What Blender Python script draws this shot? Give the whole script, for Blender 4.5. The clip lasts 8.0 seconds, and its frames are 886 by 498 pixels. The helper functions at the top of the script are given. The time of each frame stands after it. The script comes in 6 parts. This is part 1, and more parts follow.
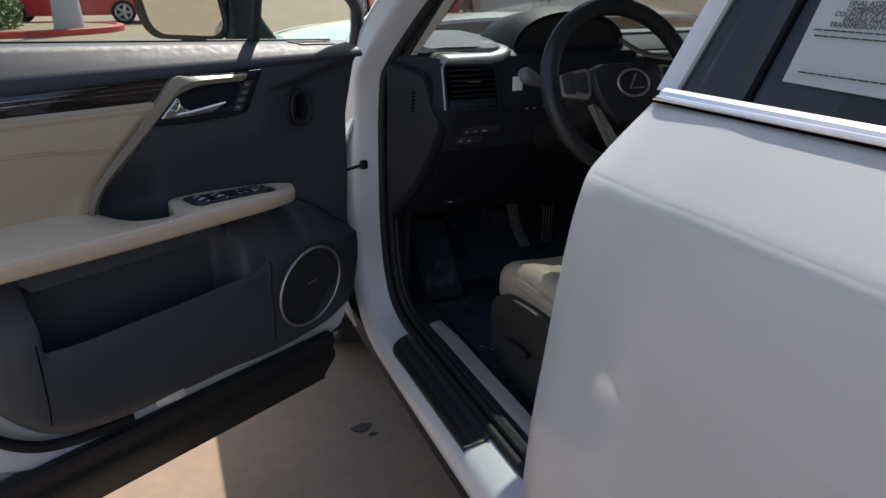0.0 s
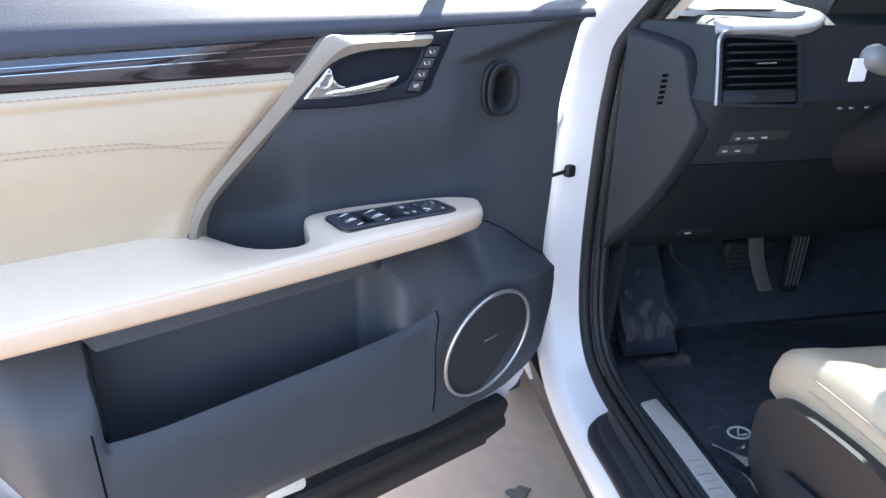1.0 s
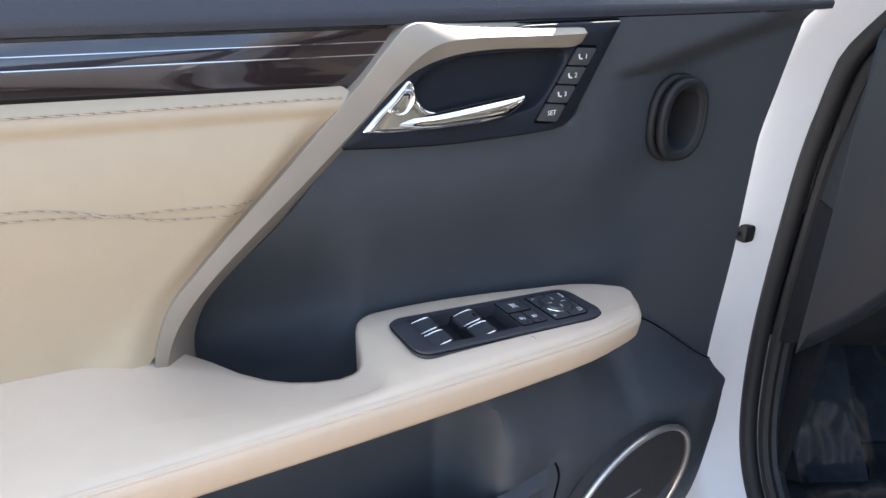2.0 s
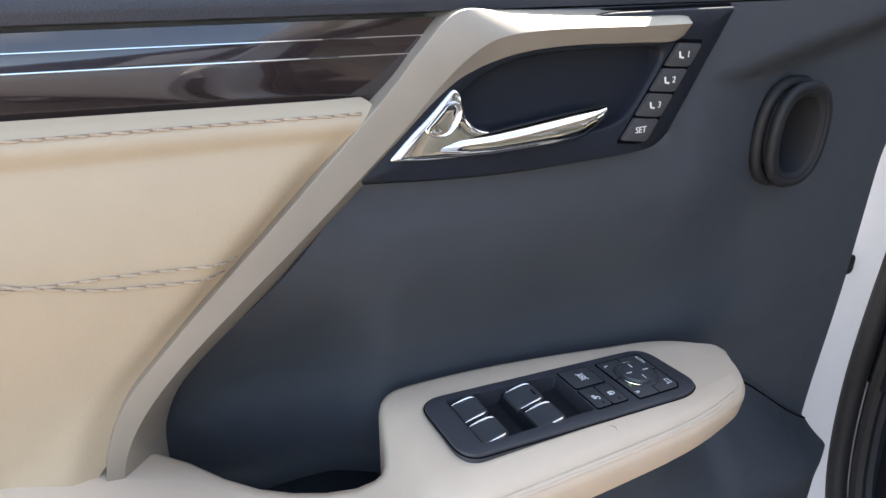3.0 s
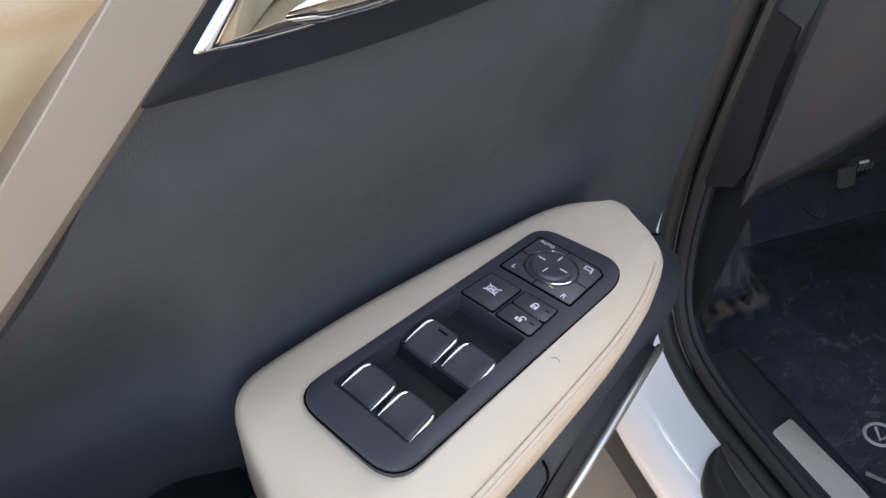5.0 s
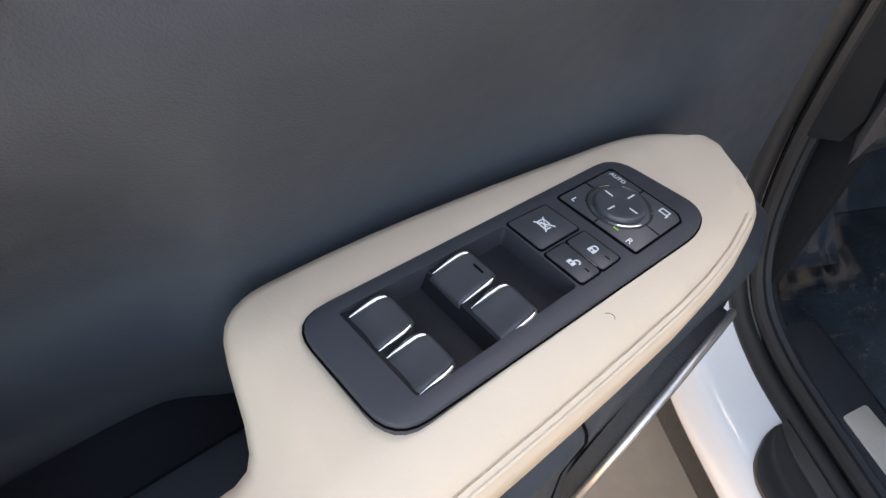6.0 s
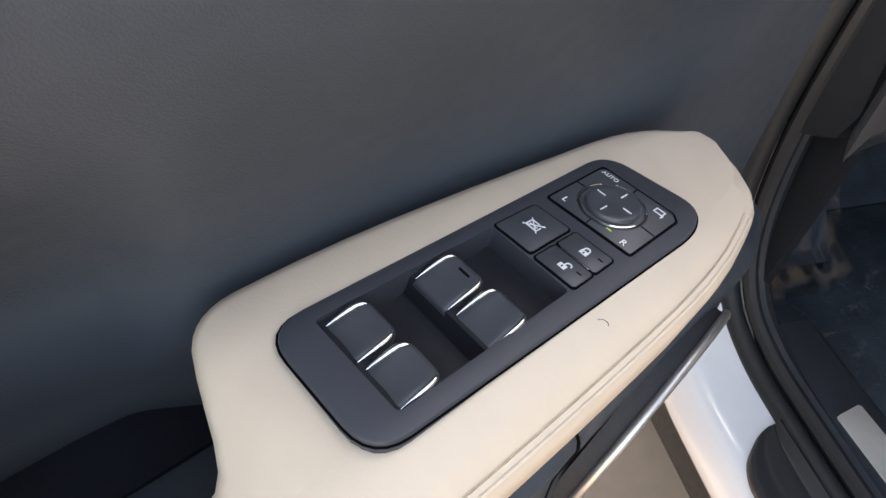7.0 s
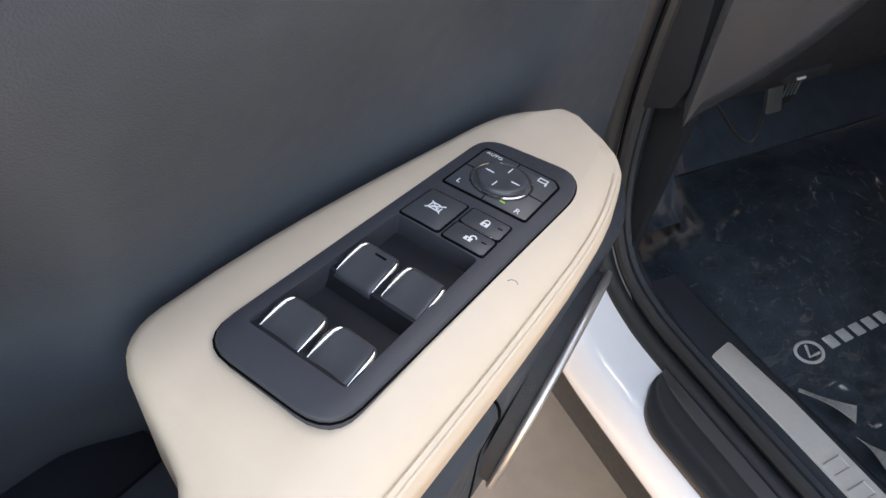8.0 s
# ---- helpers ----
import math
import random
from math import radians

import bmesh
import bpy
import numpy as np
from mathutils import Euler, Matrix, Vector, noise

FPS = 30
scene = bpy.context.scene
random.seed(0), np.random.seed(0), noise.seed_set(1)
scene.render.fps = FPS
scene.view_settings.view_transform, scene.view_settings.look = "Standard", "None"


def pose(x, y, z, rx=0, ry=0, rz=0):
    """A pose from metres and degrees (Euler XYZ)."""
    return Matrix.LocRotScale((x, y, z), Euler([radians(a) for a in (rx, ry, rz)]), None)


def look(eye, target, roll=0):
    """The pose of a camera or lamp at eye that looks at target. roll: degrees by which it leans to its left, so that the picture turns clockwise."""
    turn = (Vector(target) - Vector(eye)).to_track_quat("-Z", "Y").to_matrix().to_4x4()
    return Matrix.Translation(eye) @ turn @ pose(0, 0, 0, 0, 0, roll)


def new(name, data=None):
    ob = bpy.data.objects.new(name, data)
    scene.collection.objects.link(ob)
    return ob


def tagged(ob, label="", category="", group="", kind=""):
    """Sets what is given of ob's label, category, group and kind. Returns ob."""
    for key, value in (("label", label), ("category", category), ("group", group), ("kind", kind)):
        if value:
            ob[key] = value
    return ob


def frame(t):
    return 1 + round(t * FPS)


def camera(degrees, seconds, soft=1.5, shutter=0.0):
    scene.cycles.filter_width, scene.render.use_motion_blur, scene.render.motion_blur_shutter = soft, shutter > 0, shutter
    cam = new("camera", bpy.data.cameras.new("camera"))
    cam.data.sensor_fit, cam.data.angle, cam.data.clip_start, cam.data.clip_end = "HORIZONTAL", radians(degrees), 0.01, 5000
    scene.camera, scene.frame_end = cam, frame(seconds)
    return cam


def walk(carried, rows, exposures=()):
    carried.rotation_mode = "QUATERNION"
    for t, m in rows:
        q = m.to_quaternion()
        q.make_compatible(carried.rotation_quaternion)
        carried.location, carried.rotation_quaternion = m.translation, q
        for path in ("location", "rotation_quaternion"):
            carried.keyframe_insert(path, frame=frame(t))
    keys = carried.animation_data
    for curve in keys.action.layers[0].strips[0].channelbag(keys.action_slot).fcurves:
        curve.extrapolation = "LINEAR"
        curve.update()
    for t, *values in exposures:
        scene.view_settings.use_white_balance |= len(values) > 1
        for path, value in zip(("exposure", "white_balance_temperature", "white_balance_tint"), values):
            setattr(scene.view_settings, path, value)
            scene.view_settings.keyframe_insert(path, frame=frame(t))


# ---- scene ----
LENS = 66.42
cam = camera(LENS, 8.0)
PATH = [
    (0, (-0.4886, -1.5874, 1.2914), (-0.1248, -0.7346, 0.9168), 0.00),
    (0.3, (-0.4593, -1.4316, 1.2605), (-0.1788, -0.5534, 0.8733), 1.12),
    (0.5, (-0.4597, -1.3409, 1.2498), (-0.2232, -0.4522, 0.8569), 0.25),
    (0.7, (-0.4522, -1.2627, 1.2389), (-0.2501, -0.3673, 0.8421), 0.38),
    (1, (-0.4563, -1.1181, 1.2246), (-0.2954, -0.2203, 0.8147), 0.67),
    (1.2, (-0.4708, -1.0333, 1.2085), (-0.3220, -0.1310, 0.8039), 1.04),
    (1.5, (-0.4748, -0.9241, 1.2083), (-0.3520, -0.0216, 0.7955), 1.22),
    (2, (-0.4478, -0.7752, 1.1733), (-0.3988, 0.1391, 0.7711), 0.98),
    (2.2, (-0.4360, -0.7389, 1.1700), (-0.4191, 0.1773, 0.7697), 0.12),
    (3.3, (-0.4646, -0.6318, 1.1549), (-0.4505, 0.2760, 0.7358), 0.64),
    (3.5, (-0.4667, -0.6218, 1.1553), (-0.4381, 0.2799, 0.7238), 1.64),
    (4, (-0.4773, -0.5788, 1.1509), (-0.3464, 0.2818, 0.6588), 2.30),
    (4.5, (-0.4824, -0.5289, 1.1484), (-0.2085, 0.2153, 0.5392), 2.97),
    (4.7, (-0.4856, -0.5134, 1.1461), (-0.1646, 0.1909, 0.5130), 3.12),
    (5.8, (-0.4598, -0.4807, 1.1017), (-0.2453, 0.1955, 0.3969), 4.75),
    (6, (-0.4592, -0.4716, 1.0993), (-0.2581, 0.1854, 0.3727), 4.81),
    (6.5, (-0.4539, -0.4619, 1.0903), (-0.2464, 0.1877, 0.3588), 5.26),
    (7, (-0.4538, -0.4619, 1.0909), (-0.2404, 0.1894, 0.3626), 5.44),
    (7.5, (-0.4611, -0.4632, 1.0937), (-0.2351, 0.1833, 0.3651), 5.01),
    (8, (-0.4725, -0.4759, 1.0944), (-0.0890, 0.1258, 0.3937), 7.18),
]
EXPOSURES = [(0.0, 0.65, 6700, 10), (0.3, 1.2, 6600, 10), (0.5, 2.1, 6350, 10), (0.8, 2.9, 6150, 10), (1.0, 3.15, 6150, 10), (1.5, 3.05, 6400, 10), (2.0, 2.80, 6900, 10), (3.5, 2.83, 7200, 10), (4.5, 2.90, 7500, 10), (6.0, 3.15, 8000, 11), (7.0, 3.15, 8200, 11), (8.0, 3.27, 8200, 11)]
walk(cam, [(t, look(eye, target, roll)) for t, eye, target, roll in PATH], EXPOSURES)

# ---- light: a clear day, sun high ahead of the car and a little to its right ----
SUN = Vector((0.41, 0.70, 1.0)).normalized()
world = bpy.data.worlds.new("sky")
scene.world = world
world.use_nodes = True
wn, wl = world.node_tree.nodes, world.node_tree.links
sky = wn.new("ShaderNodeTexSky")
sky.sky_type, sky.sun_disc = "NISHITA", False
sky.sun_elevation, sky.sun_rotation = math.asin(SUN.z), math.atan2(SUN.x, SUN.y)
wn["Background"].inputs[1].default_value = 0.108
# scattered white clouds over the blue
cloud, cover, over = wn.new("ShaderNodeTexNoise"), wn.new("ShaderNodeMapRange"), wn.new("ShaderNodeMix")
cloud.inputs["Scale"].default_value, cloud.inputs["Detail"].default_value, cloud.inputs["Roughness"].default_value = 3.2, 7, 0.58
cover.interpolation_type = "SMOOTHSTEP"
cover.inputs[1].default_value, cover.inputs[2].default_value, cover.inputs[4].default_value = 0.44, 0.66, 0.35
over.data_type = "RGBA"
over.inputs[7].default_value = (6.4, 6.5, 6.6, 1)
wl.new(cloud.outputs[0], cover.inputs[0])
wl.new(cover.outputs[0], over.inputs[0])
wl.new(sky.outputs[0], over.inputs[6])
wl.new(over.outputs[2], wn["Background"].inputs[0])
sun = new("sun", bpy.data.lights.new("sun", "SUN"))
sun.data.energy, sun.data.angle, sun.data.color = 3.8, radians(0.53), (1.0, 0.95, 0.88)
sun.matrix_world = look((0, 0, 30), Vector((0, 0, 30)) - SUN)

# ---- materials ----
def mat(name, color, rough=0.5, metal=0.0, vary=0.08, scale=8.0, bump=0.0, grain=400.0, coat=0.0, wear=0.06, cells=False, spec=0.5, alpha_noise=None):
    """A Principled material with colour variation at two scales, uneven roughness and a fine relief."""
    m = bpy.data.materials.new(name)
    m.use_nodes = True
    n, l = m.node_tree.nodes, m.node_tree.links
    b = n["Principled BSDF"]
    tc = n.new("ShaderNodeTexCoord")
    big, small = n.new("ShaderNodeTexNoise"), n.new("ShaderNodeTexNoise")
    big.inputs["Scale"].default_value, small.inputs["Scale"].default_value = scale, scale * 14
    big.inputs["Detail"].default_value, small.inputs["Detail"].default_value = 4, 3
    for t in (big, small):
        l.new(tc.outputs["Object"], t.inputs["Vector"])
    add = n.new("ShaderNodeMath")
    add.operation = "ADD"
    l.new(big.outputs[0], add.inputs[0]), l.new(small.outputs[0], add.inputs[1])
    ramp = n.new("ShaderNodeMapRange")
    ramp.inputs[1].default_value, ramp.inputs[2].default_value = 0.6, 1.4
    ramp.inputs[3].default_value, ramp.inputs[4].default_value = 1 - vary, 1 + vary
    l.new(add.outputs[0], ramp.inputs[0])
    mul = n.new("ShaderNodeVectorMath")
    mul.operation = "SCALE"
    mul.inputs[0].default_value = color
    l.new(ramp.outputs[0], mul.inputs["Scale"])
    l.new(mul.outputs[0], b.inputs["Base Color"])
    rr = n.new("ShaderNodeMapRange")
    rr.inputs[1].default_value, rr.inputs[2].default_value = 0.3, 0.7
    rr.inputs[3].default_value, rr.inputs[4].default_value = max(0.0, rough - wear), min(1.0, rough + wear)
    l.new(small.outputs[0], rr.inputs[0])
    l.new(rr.outputs[0], b.inputs["Roughness"])
    b.inputs["Metallic"].default_value, b.inputs["Coat Weight"].default_value = metal, coat
    b.inputs["Coat Roughness"].default_value = 0.03
    b.inputs["Specular IOR Level"].default_value = spec
    if bump:
        g = n.new("ShaderNodeTexVoronoi" if cells else "ShaderNodeTexNoise")
        g.inputs["Scale"].default_value = grain
        l.new(tc.outputs["Object"], g.inputs["Vector"])
        bp = n.new("ShaderNodeBump")
        bp.inputs["Strength"].default_value, bp.inputs["Distance"].default_value = bump, 0.0006
        l.new(g.outputs[0], bp.inputs["Height"])
        l.new(bp.outputs[0], b.inputs["Normal"])
    return m


def glass(name, tint, rough=0.0, ior=1.45):
    m = bpy.data.materials.new(name)
    m.use_nodes = True
    n, l = m.node_tree.nodes, m.node_tree.links
    n.remove(n["Principled BSDF"])
    out = n["Material Output"]
    tr, gl, mix, face = n.new("ShaderNodeBsdfTransparent"), n.new("ShaderNodeBsdfGlossy"), n.new("ShaderNodeMixShader"), n.new("ShaderNodeLayerWeight")
    power, gloss = n.new("ShaderNodeMath"), n.new("ShaderNodeMapRange")
    power.operation, power.inputs[1].default_value = "POWER", 5.0
    gloss.inputs[3].default_value = 0.8 * ((ior - 1) / (ior + 1)) ** 2
    gloss.inputs[4].default_value = 0.8
    tr.inputs[0].default_value = (*tint, 1)
    gl.inputs["Roughness"].default_value = rough
    l.new(face.outputs["Facing"], power.inputs[0]), l.new(power.outputs[0], gloss.inputs[0])
    l.new(gloss.outputs[0], mix.inputs[0]), l.new(tr.outputs[0], mix.inputs[1]), l.new(gl.outputs[0], mix.inputs[2])
    l.new(mix.outputs[0], out.inputs["Surface"])
    return m


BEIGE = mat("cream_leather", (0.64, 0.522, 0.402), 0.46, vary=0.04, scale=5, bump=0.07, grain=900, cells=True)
# cream leather darkened for the insert: its weaker light is in the colour
BEIGE_SHADED = mat("cream_leather_shaded", (0.455, 0.373, 0.266), 0.5, vary=0.04, scale=5, bump=0.10, grain=900, cells=True)
BEIGE_SEAT = mat("cream_seat_leather", (0.47, 0.395, 0.290), 0.42, vary=0.04, scale=5, bump=0.08, grain=700, cells=True)
THREAD = mat("taupe_thread", (0.45, 0.365, 0.27), 0.8, vary=0.2, scale=60)
DARK = mat("charcoal_grained_plastic", (0.053, 0.061, 0.074), 0.50, vary=0.10, scale=6, bump=0.20, grain=1300, cells=True, spec=0.35)
DARK_PAD = mat("slate_soft_pad", (0.033, 0.038, 0.052), 0.54, vary=0.1, scale=6, bump=0.22, grain=900, cells=True)
BLACK = mat("black_satin_plastic", (0.017, 0.018, 0.021), 0.46, vary=0.1, scale=9, bump=0.08, grain=1500)
KEY = mat("black_key_plastic", (0.050, 0.053, 0.060), 0.36, vary=0.08, scale=20)
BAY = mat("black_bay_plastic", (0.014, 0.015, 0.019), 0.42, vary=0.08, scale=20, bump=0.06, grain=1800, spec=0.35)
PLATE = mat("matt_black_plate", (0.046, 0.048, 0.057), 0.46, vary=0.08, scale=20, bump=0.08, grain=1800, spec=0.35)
BEZEL = mat("dark_blue_grey_bezel", (0.015, 0.018, 0.026), 0.42, vary=0.08, scale=14, spec=0.2)
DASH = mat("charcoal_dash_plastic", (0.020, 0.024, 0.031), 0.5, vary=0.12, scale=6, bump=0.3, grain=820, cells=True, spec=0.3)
# dash plastic darkened to stand for shade under the dash and in the footwell
KNEE_SHADED = mat("dash_plastic_shaded", (0.011, 0.013, 0.017), 0.6, vary=0.12, scale=6, bump=0.3, grain=820, cells=True, spec=0.12)
LEATHERBLACK = mat("black_wheel_leather", (0.024, 0.027, 0.032), 0.34, vary=0.1, scale=14, bump=0.15, grain=900, cells=True)
GREYSTALK = mat("grey_stalk_plastic", (0.16, 0.17, 0.18), 0.38, vary=0.05, scale=20)
RUBBER = mat("black_rubber", (0.015, 0.016, 0.019), 0.6, vary=0.15, scale=10, bump=0.2, grain=600, spec=0.35)
GLOSSWOOD = mat("dark_lacquered_wood", (0.026, 0.019, 0.020), 0.07, vary=0.20, scale=12, coat=1.0, wear=0.02)
CHAMP = mat("champagne_satin_metal", (0.325, 0.290, 0.243), 0.46, metal=0.3, vary=0.04, scale=5, wear=0.04)
CHROME = mat("chrome", (0.86, 0.85, 0.83), 0.04, metal=1.0, vary=0.02, scale=5, wear=0.02)
SATIN = mat("satin_silver", (0.54, 0.53, 0.52), 0.36, metal=0.85, vary=0.02, scale=4, wear=0.0)
SCUFF = mat("pale_brushed_metal", (0.62, 0.60, 0.57), 0.40, metal=0.4, vary=0.06, scale=12)
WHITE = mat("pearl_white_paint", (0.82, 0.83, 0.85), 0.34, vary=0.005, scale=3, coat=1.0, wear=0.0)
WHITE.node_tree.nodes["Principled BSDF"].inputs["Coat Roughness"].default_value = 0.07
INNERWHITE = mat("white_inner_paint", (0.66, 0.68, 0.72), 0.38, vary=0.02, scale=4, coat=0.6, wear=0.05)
MESHCLOTH = mat("speaker_grille_cloth", (0.024, 0.026, 0.03), 0.7, vary=0.1, scale=10, bump=0.6, grain=1600, cells=True)
CARPET = mat("navy_black_carpet", (0.044, 0.055, 0.074), 0.95, vary=0.35, scale=30, bump=1.0, grain=700, spec=0.2)
MATCARPET = mat("navy_mat_carpet", (0.050, 0.066, 0.086), 0.95, vary=0.4, scale=26, bump=1.0, grain=600, spec=0.2)
FELT = mat("black_felt", (0.014, 0.016, 0.020), 0.95, vary=0.2, scale=30, spec=0.1)
PRINT = mat("white_print", (0.75, 0.75, 0.75), 0.5, vary=0.02)
DIMPRINT = mat("faded_print", (0.30, 0.31, 0.33), 0.5, vary=0.02)
STRIP = mat("pale_packing_plastic", (0.42, 0.43, 0.42), 0.25, vary=0.2, scale=30)
PAPER = mat("white_paper", (0.78, 0.79, 0.82), 0.6, vary=0.03, scale=6)
GAP = mat("dark_joint", (0.003, 0.003, 0.004), 0.9, vary=0.0, spec=0.05)
# slate lightened: sunlight on the dash top is put into its colour
LIDTOP_SUNLIT = mat("slate_dash_top_sunlit", (0.26, 0.275, 0.29), 0.36, vary=0.08, scale=6, bump=0.3, grain=900, cells=True)
CARD = mat("tan_card", (0.40, 0.30, 0.17), 0.7, vary=0.1, scale=20)
# pale green-grey base colour stands for sky reflected in the display
SCREEN = mat("display_sky_reflection", (0.42, 0.50, 0.46), 0.08, vary=0.25, scale=30)
TRIMPALE = mat("pale_metal_finish", (0.34, 0.34, 0.37), 0.4, metal=0.3, vary=0.03, scale=6)
SEAM = mat("stitched_seam", (0.27, 0.205, 0.15), 0.8, vary=0.1, scale=30)
INK = mat("black_ink", (0.02, 0.02, 0.025), 0.6, vary=0.05)
LENS_PALE = mat("pale_lens", (0.70, 0.66, 0.60), 0.25, vary=0.04, scale=30)
GREEN = mat("green_mark", (0.35, 0.55, 0.05), 0.4, vary=0.02)
YELLOW = mat("yellow_tag", (0.75, 0.65, 0.05), 0.6, vary=0.05)
CONCRETE = mat("sunlit_concrete", (0.300, 0.212, 0.150), 0.9, vary=0.2, scale=1.2, bump=0.6, grain=160, wear=0.08)
RED = mat("red_kerb_paint", (0.52, 0.06, 0.05), 0.6, vary=0.15, scale=6)
REDCAR = mat("red_car_paint", (0.50, 0.02, 0.03), 0.3, vary=0.03, coat=1.0)
GREYPAINT = mat("grey_pole_paint", (0.42, 0.40, 0.44), 0.6, vary=0.08, scale=3)
TYRE = mat("tyre_rubber", (0.02, 0.02, 0.02), 0.8, vary=0.2)
MULCH = mat("dry_planting_soil", (0.30, 0.22, 0.15), 0.95, vary=0.3, scale=5, bump=1.0, grain=60)
LEAF = mat("sunlit_shrub_leaves", (0.10, 0.14, 0.04), 0.6, vary=0.35, scale=8)
GLASS = glass("clear_glass", (0.85, 0.92, 0.88))
TINT = glass("tinted_glass", (0.40, 0.41, 0.44), 0.02, 1.7)
FILM = glass("clear_plastic_film", (0.97, 0.98, 0.99), 0.13, 2.0)
WSGLASS = glass("solar_windscreen_glass", (0.60, 0.63, 0.62))
# dark tint of the added sheet that blocks sun through the windscreen
BLOCKERGLASS = glass("sun_blocker_glass", (0.22, 0.23, 0.25))
MIRROR = mat("mirror", (0.9, 0.9, 0.9), 0.01, metal=1.0, vary=0.0, wear=0.0)
SHADE = mat("headliner_cloth", (0.50, 0.46, 0.40), 0.9, vary=0.05, scale=20)


# ---- building helpers ----
def part(name, bm, material, parent=None, label="", angle=38):
    """Link a bmesh as one mesh object under a thing or a part."""
    me = bpy.data.meshes.new(name)
    bmesh.ops.recalc_face_normals(bm, faces=bm.faces)
    bm.to_mesh(me)
    bm.free()
    me.materials.append(material)
    if len(me.polygons):
        me.shade_smooth()
        me.set_sharp_from_angle(angle=radians(angle))
    ob = new(name, me)
    ob.parent = parent
    return tagged(ob, label)


def base(name, parent=None, m=None):
    ob = new(name)
    ob.empty_display_size = 0.1
    ob.parent = parent
    if m is not None:
        ob.matrix_local = m
    return ob


def ip(x, xs, ys):
    """Smooth interpolation through given values (monotone cubic)."""
    if x <= xs[0]:
        return ys[0]
    if x >= xs[-1]:
        return ys[-1]
    d = [(ys[i + 1] - ys[i]) / (xs[i + 1] - xs[i]) for i in range(len(xs) - 1)]
    s = [d[0]] + [0 if d[i] * d[i + 1] <= 0 else 2 * d[i] * d[i + 1] / (d[i] + d[i + 1]) for i in range(len(d) - 1)] + [d[-1]]
    i = next(k for k in range(len(d)) if x <= xs[k + 1])
    h = xs[i + 1] - xs[i]
    t = (x - xs[i]) / h
    return (2 * t**3 - 3 * t**2 + 1) * ys[i] + (t**3 - 2 * t**2 + t) * h * s[i] + (3 * t**2 - 2 * t**3) * ys[i + 1] + (t**3 - t**2) * h * s[i + 1]


def step(x, a, b):
    t = min(1.0, max(0.0, (x - a) / (b - a)))
    return t * t * (3 - 2 * t)


def spline(pts, n=6, closed=False):
    """Points of a Catmull-Rom curve through pts."""
    pts = [Vector(p) for p in pts]
    k, out = len(pts), []
    for i in range(k if closed else k - 1):
        p0, p1, p2, p3 = ((pts[(i + j) % k] if closed else pts[min(max(i + j, 0), k - 1)]) for j in (-1, 0, 1, 2))
        for s in range(n):
            t = s / n
            out.append(0.5 * ((2 * p1) + (p2 - p0) * t + (2 * p0 - 5 * p1 + 4 * p2 - p3) * t * t + (3 * p1 - p0 - 3 * p2 + p3) * t**3))
    return out if closed else out + [pts[-1]]


def loft(bm, sections, closed=True, caps=True, ring=False):
    rows = [[bm.verts.new(p) for p in s] for s in sections]
    m = len(rows[0])
    for i in range(len(rows) if ring else len(rows) - 1):
        a, b = rows[i], rows[(i + 1) % len(rows)]
        for j in range(m if closed else m - 1):
            k = (j + 1) % m
            bm.faces.new((a[j], a[k], b[k], b[j]))
    if caps and closed and not ring:
        bm.faces.new(rows[0][::-1]), bm.faces.new(rows[-1])
    return bm


def tube(bm, pts, r, n=8, closed=False, flat=1.0):
    """A round (or, with flat, oval) rod along pts. r: a number or one for each point."""
    pts = [Vector(p) for p in pts]
    k = len(pts)
    secs, up = [], None
    for i, p in enumerate(pts):
        a = pts[(i - 1) % k] if closed or i else p
        b = pts[(i + 1) % k] if closed or i < k - 1 else p
        d = (b - a).normalized()
        if up is None:
            up = d.orthogonal().normalized()
        up = (up - d * up.dot(d)).normalized()
        side = d.cross(up)
        rad = r[i] if isinstance(r, (list, tuple)) else r
        secs.append([p + rad * (math.cos(2 * math.pi * j / n) * up + flat * math.sin(2 * math.pi * j / n) * side) for j in range(n)])
    return loft(bm, secs, ring=closed)


def prism(bm, outline, put, lo, hi, bevel=0.0, seg=2):
    """Extrude a 2D outline from depth lo to hi; put(a, b, depth) gives the place. The hi rim is rounded."""
    b2 = bmesh.new()
    low = [b2.verts.new(put(a, b, lo)) for a, b in outline]
    top = [b2.verts.new(put(a, b, hi)) for a, b in outline]
    n = len(low)
    for i in range(n):
        b2.faces.new((low[i], low[(i + 1) % n], top[(i + 1) % n], top[i]))
    b2.faces.new(low[::-1])
    b2.faces.new(top)
    if bevel:
        rim = [e for e in b2.edges if all(v in top for v in e.verts)]
        bmesh.ops.bevel(b2, geom=rim, offset=bevel, segments=seg, affect="EDGES", profile=0.5)
    return merge(bm, b2)


def merge(bm, b2, m=None):
    me = bpy.data.meshes.new("tmp")
    b2.to_mesh(me)
    b2.free()
    if m is not None:
        me.transform(m)
    bm.from_mesh(me)
    bpy.data.meshes.remove(me)
    return bm


def box(bm, lo, hi, bevel=0.003, seg=2, m=None):
    b2 = bmesh.new()
    bmesh.ops.create_cube(b2, size=1)
    lo, hi = Vector(lo), Vector(hi)
    for v in b2.verts:
        v.co = Vector(((lo[i] + hi[i]) / 2 + v.co[i] * (hi[i] - lo[i]) for i in range(3)))
    if bevel:
        bmesh.ops.bevel(b2, geom=b2.edges[:], offset=bevel, segments=seg, affect="EDGES", profile=0.5)
    return merge(bm, b2, m)


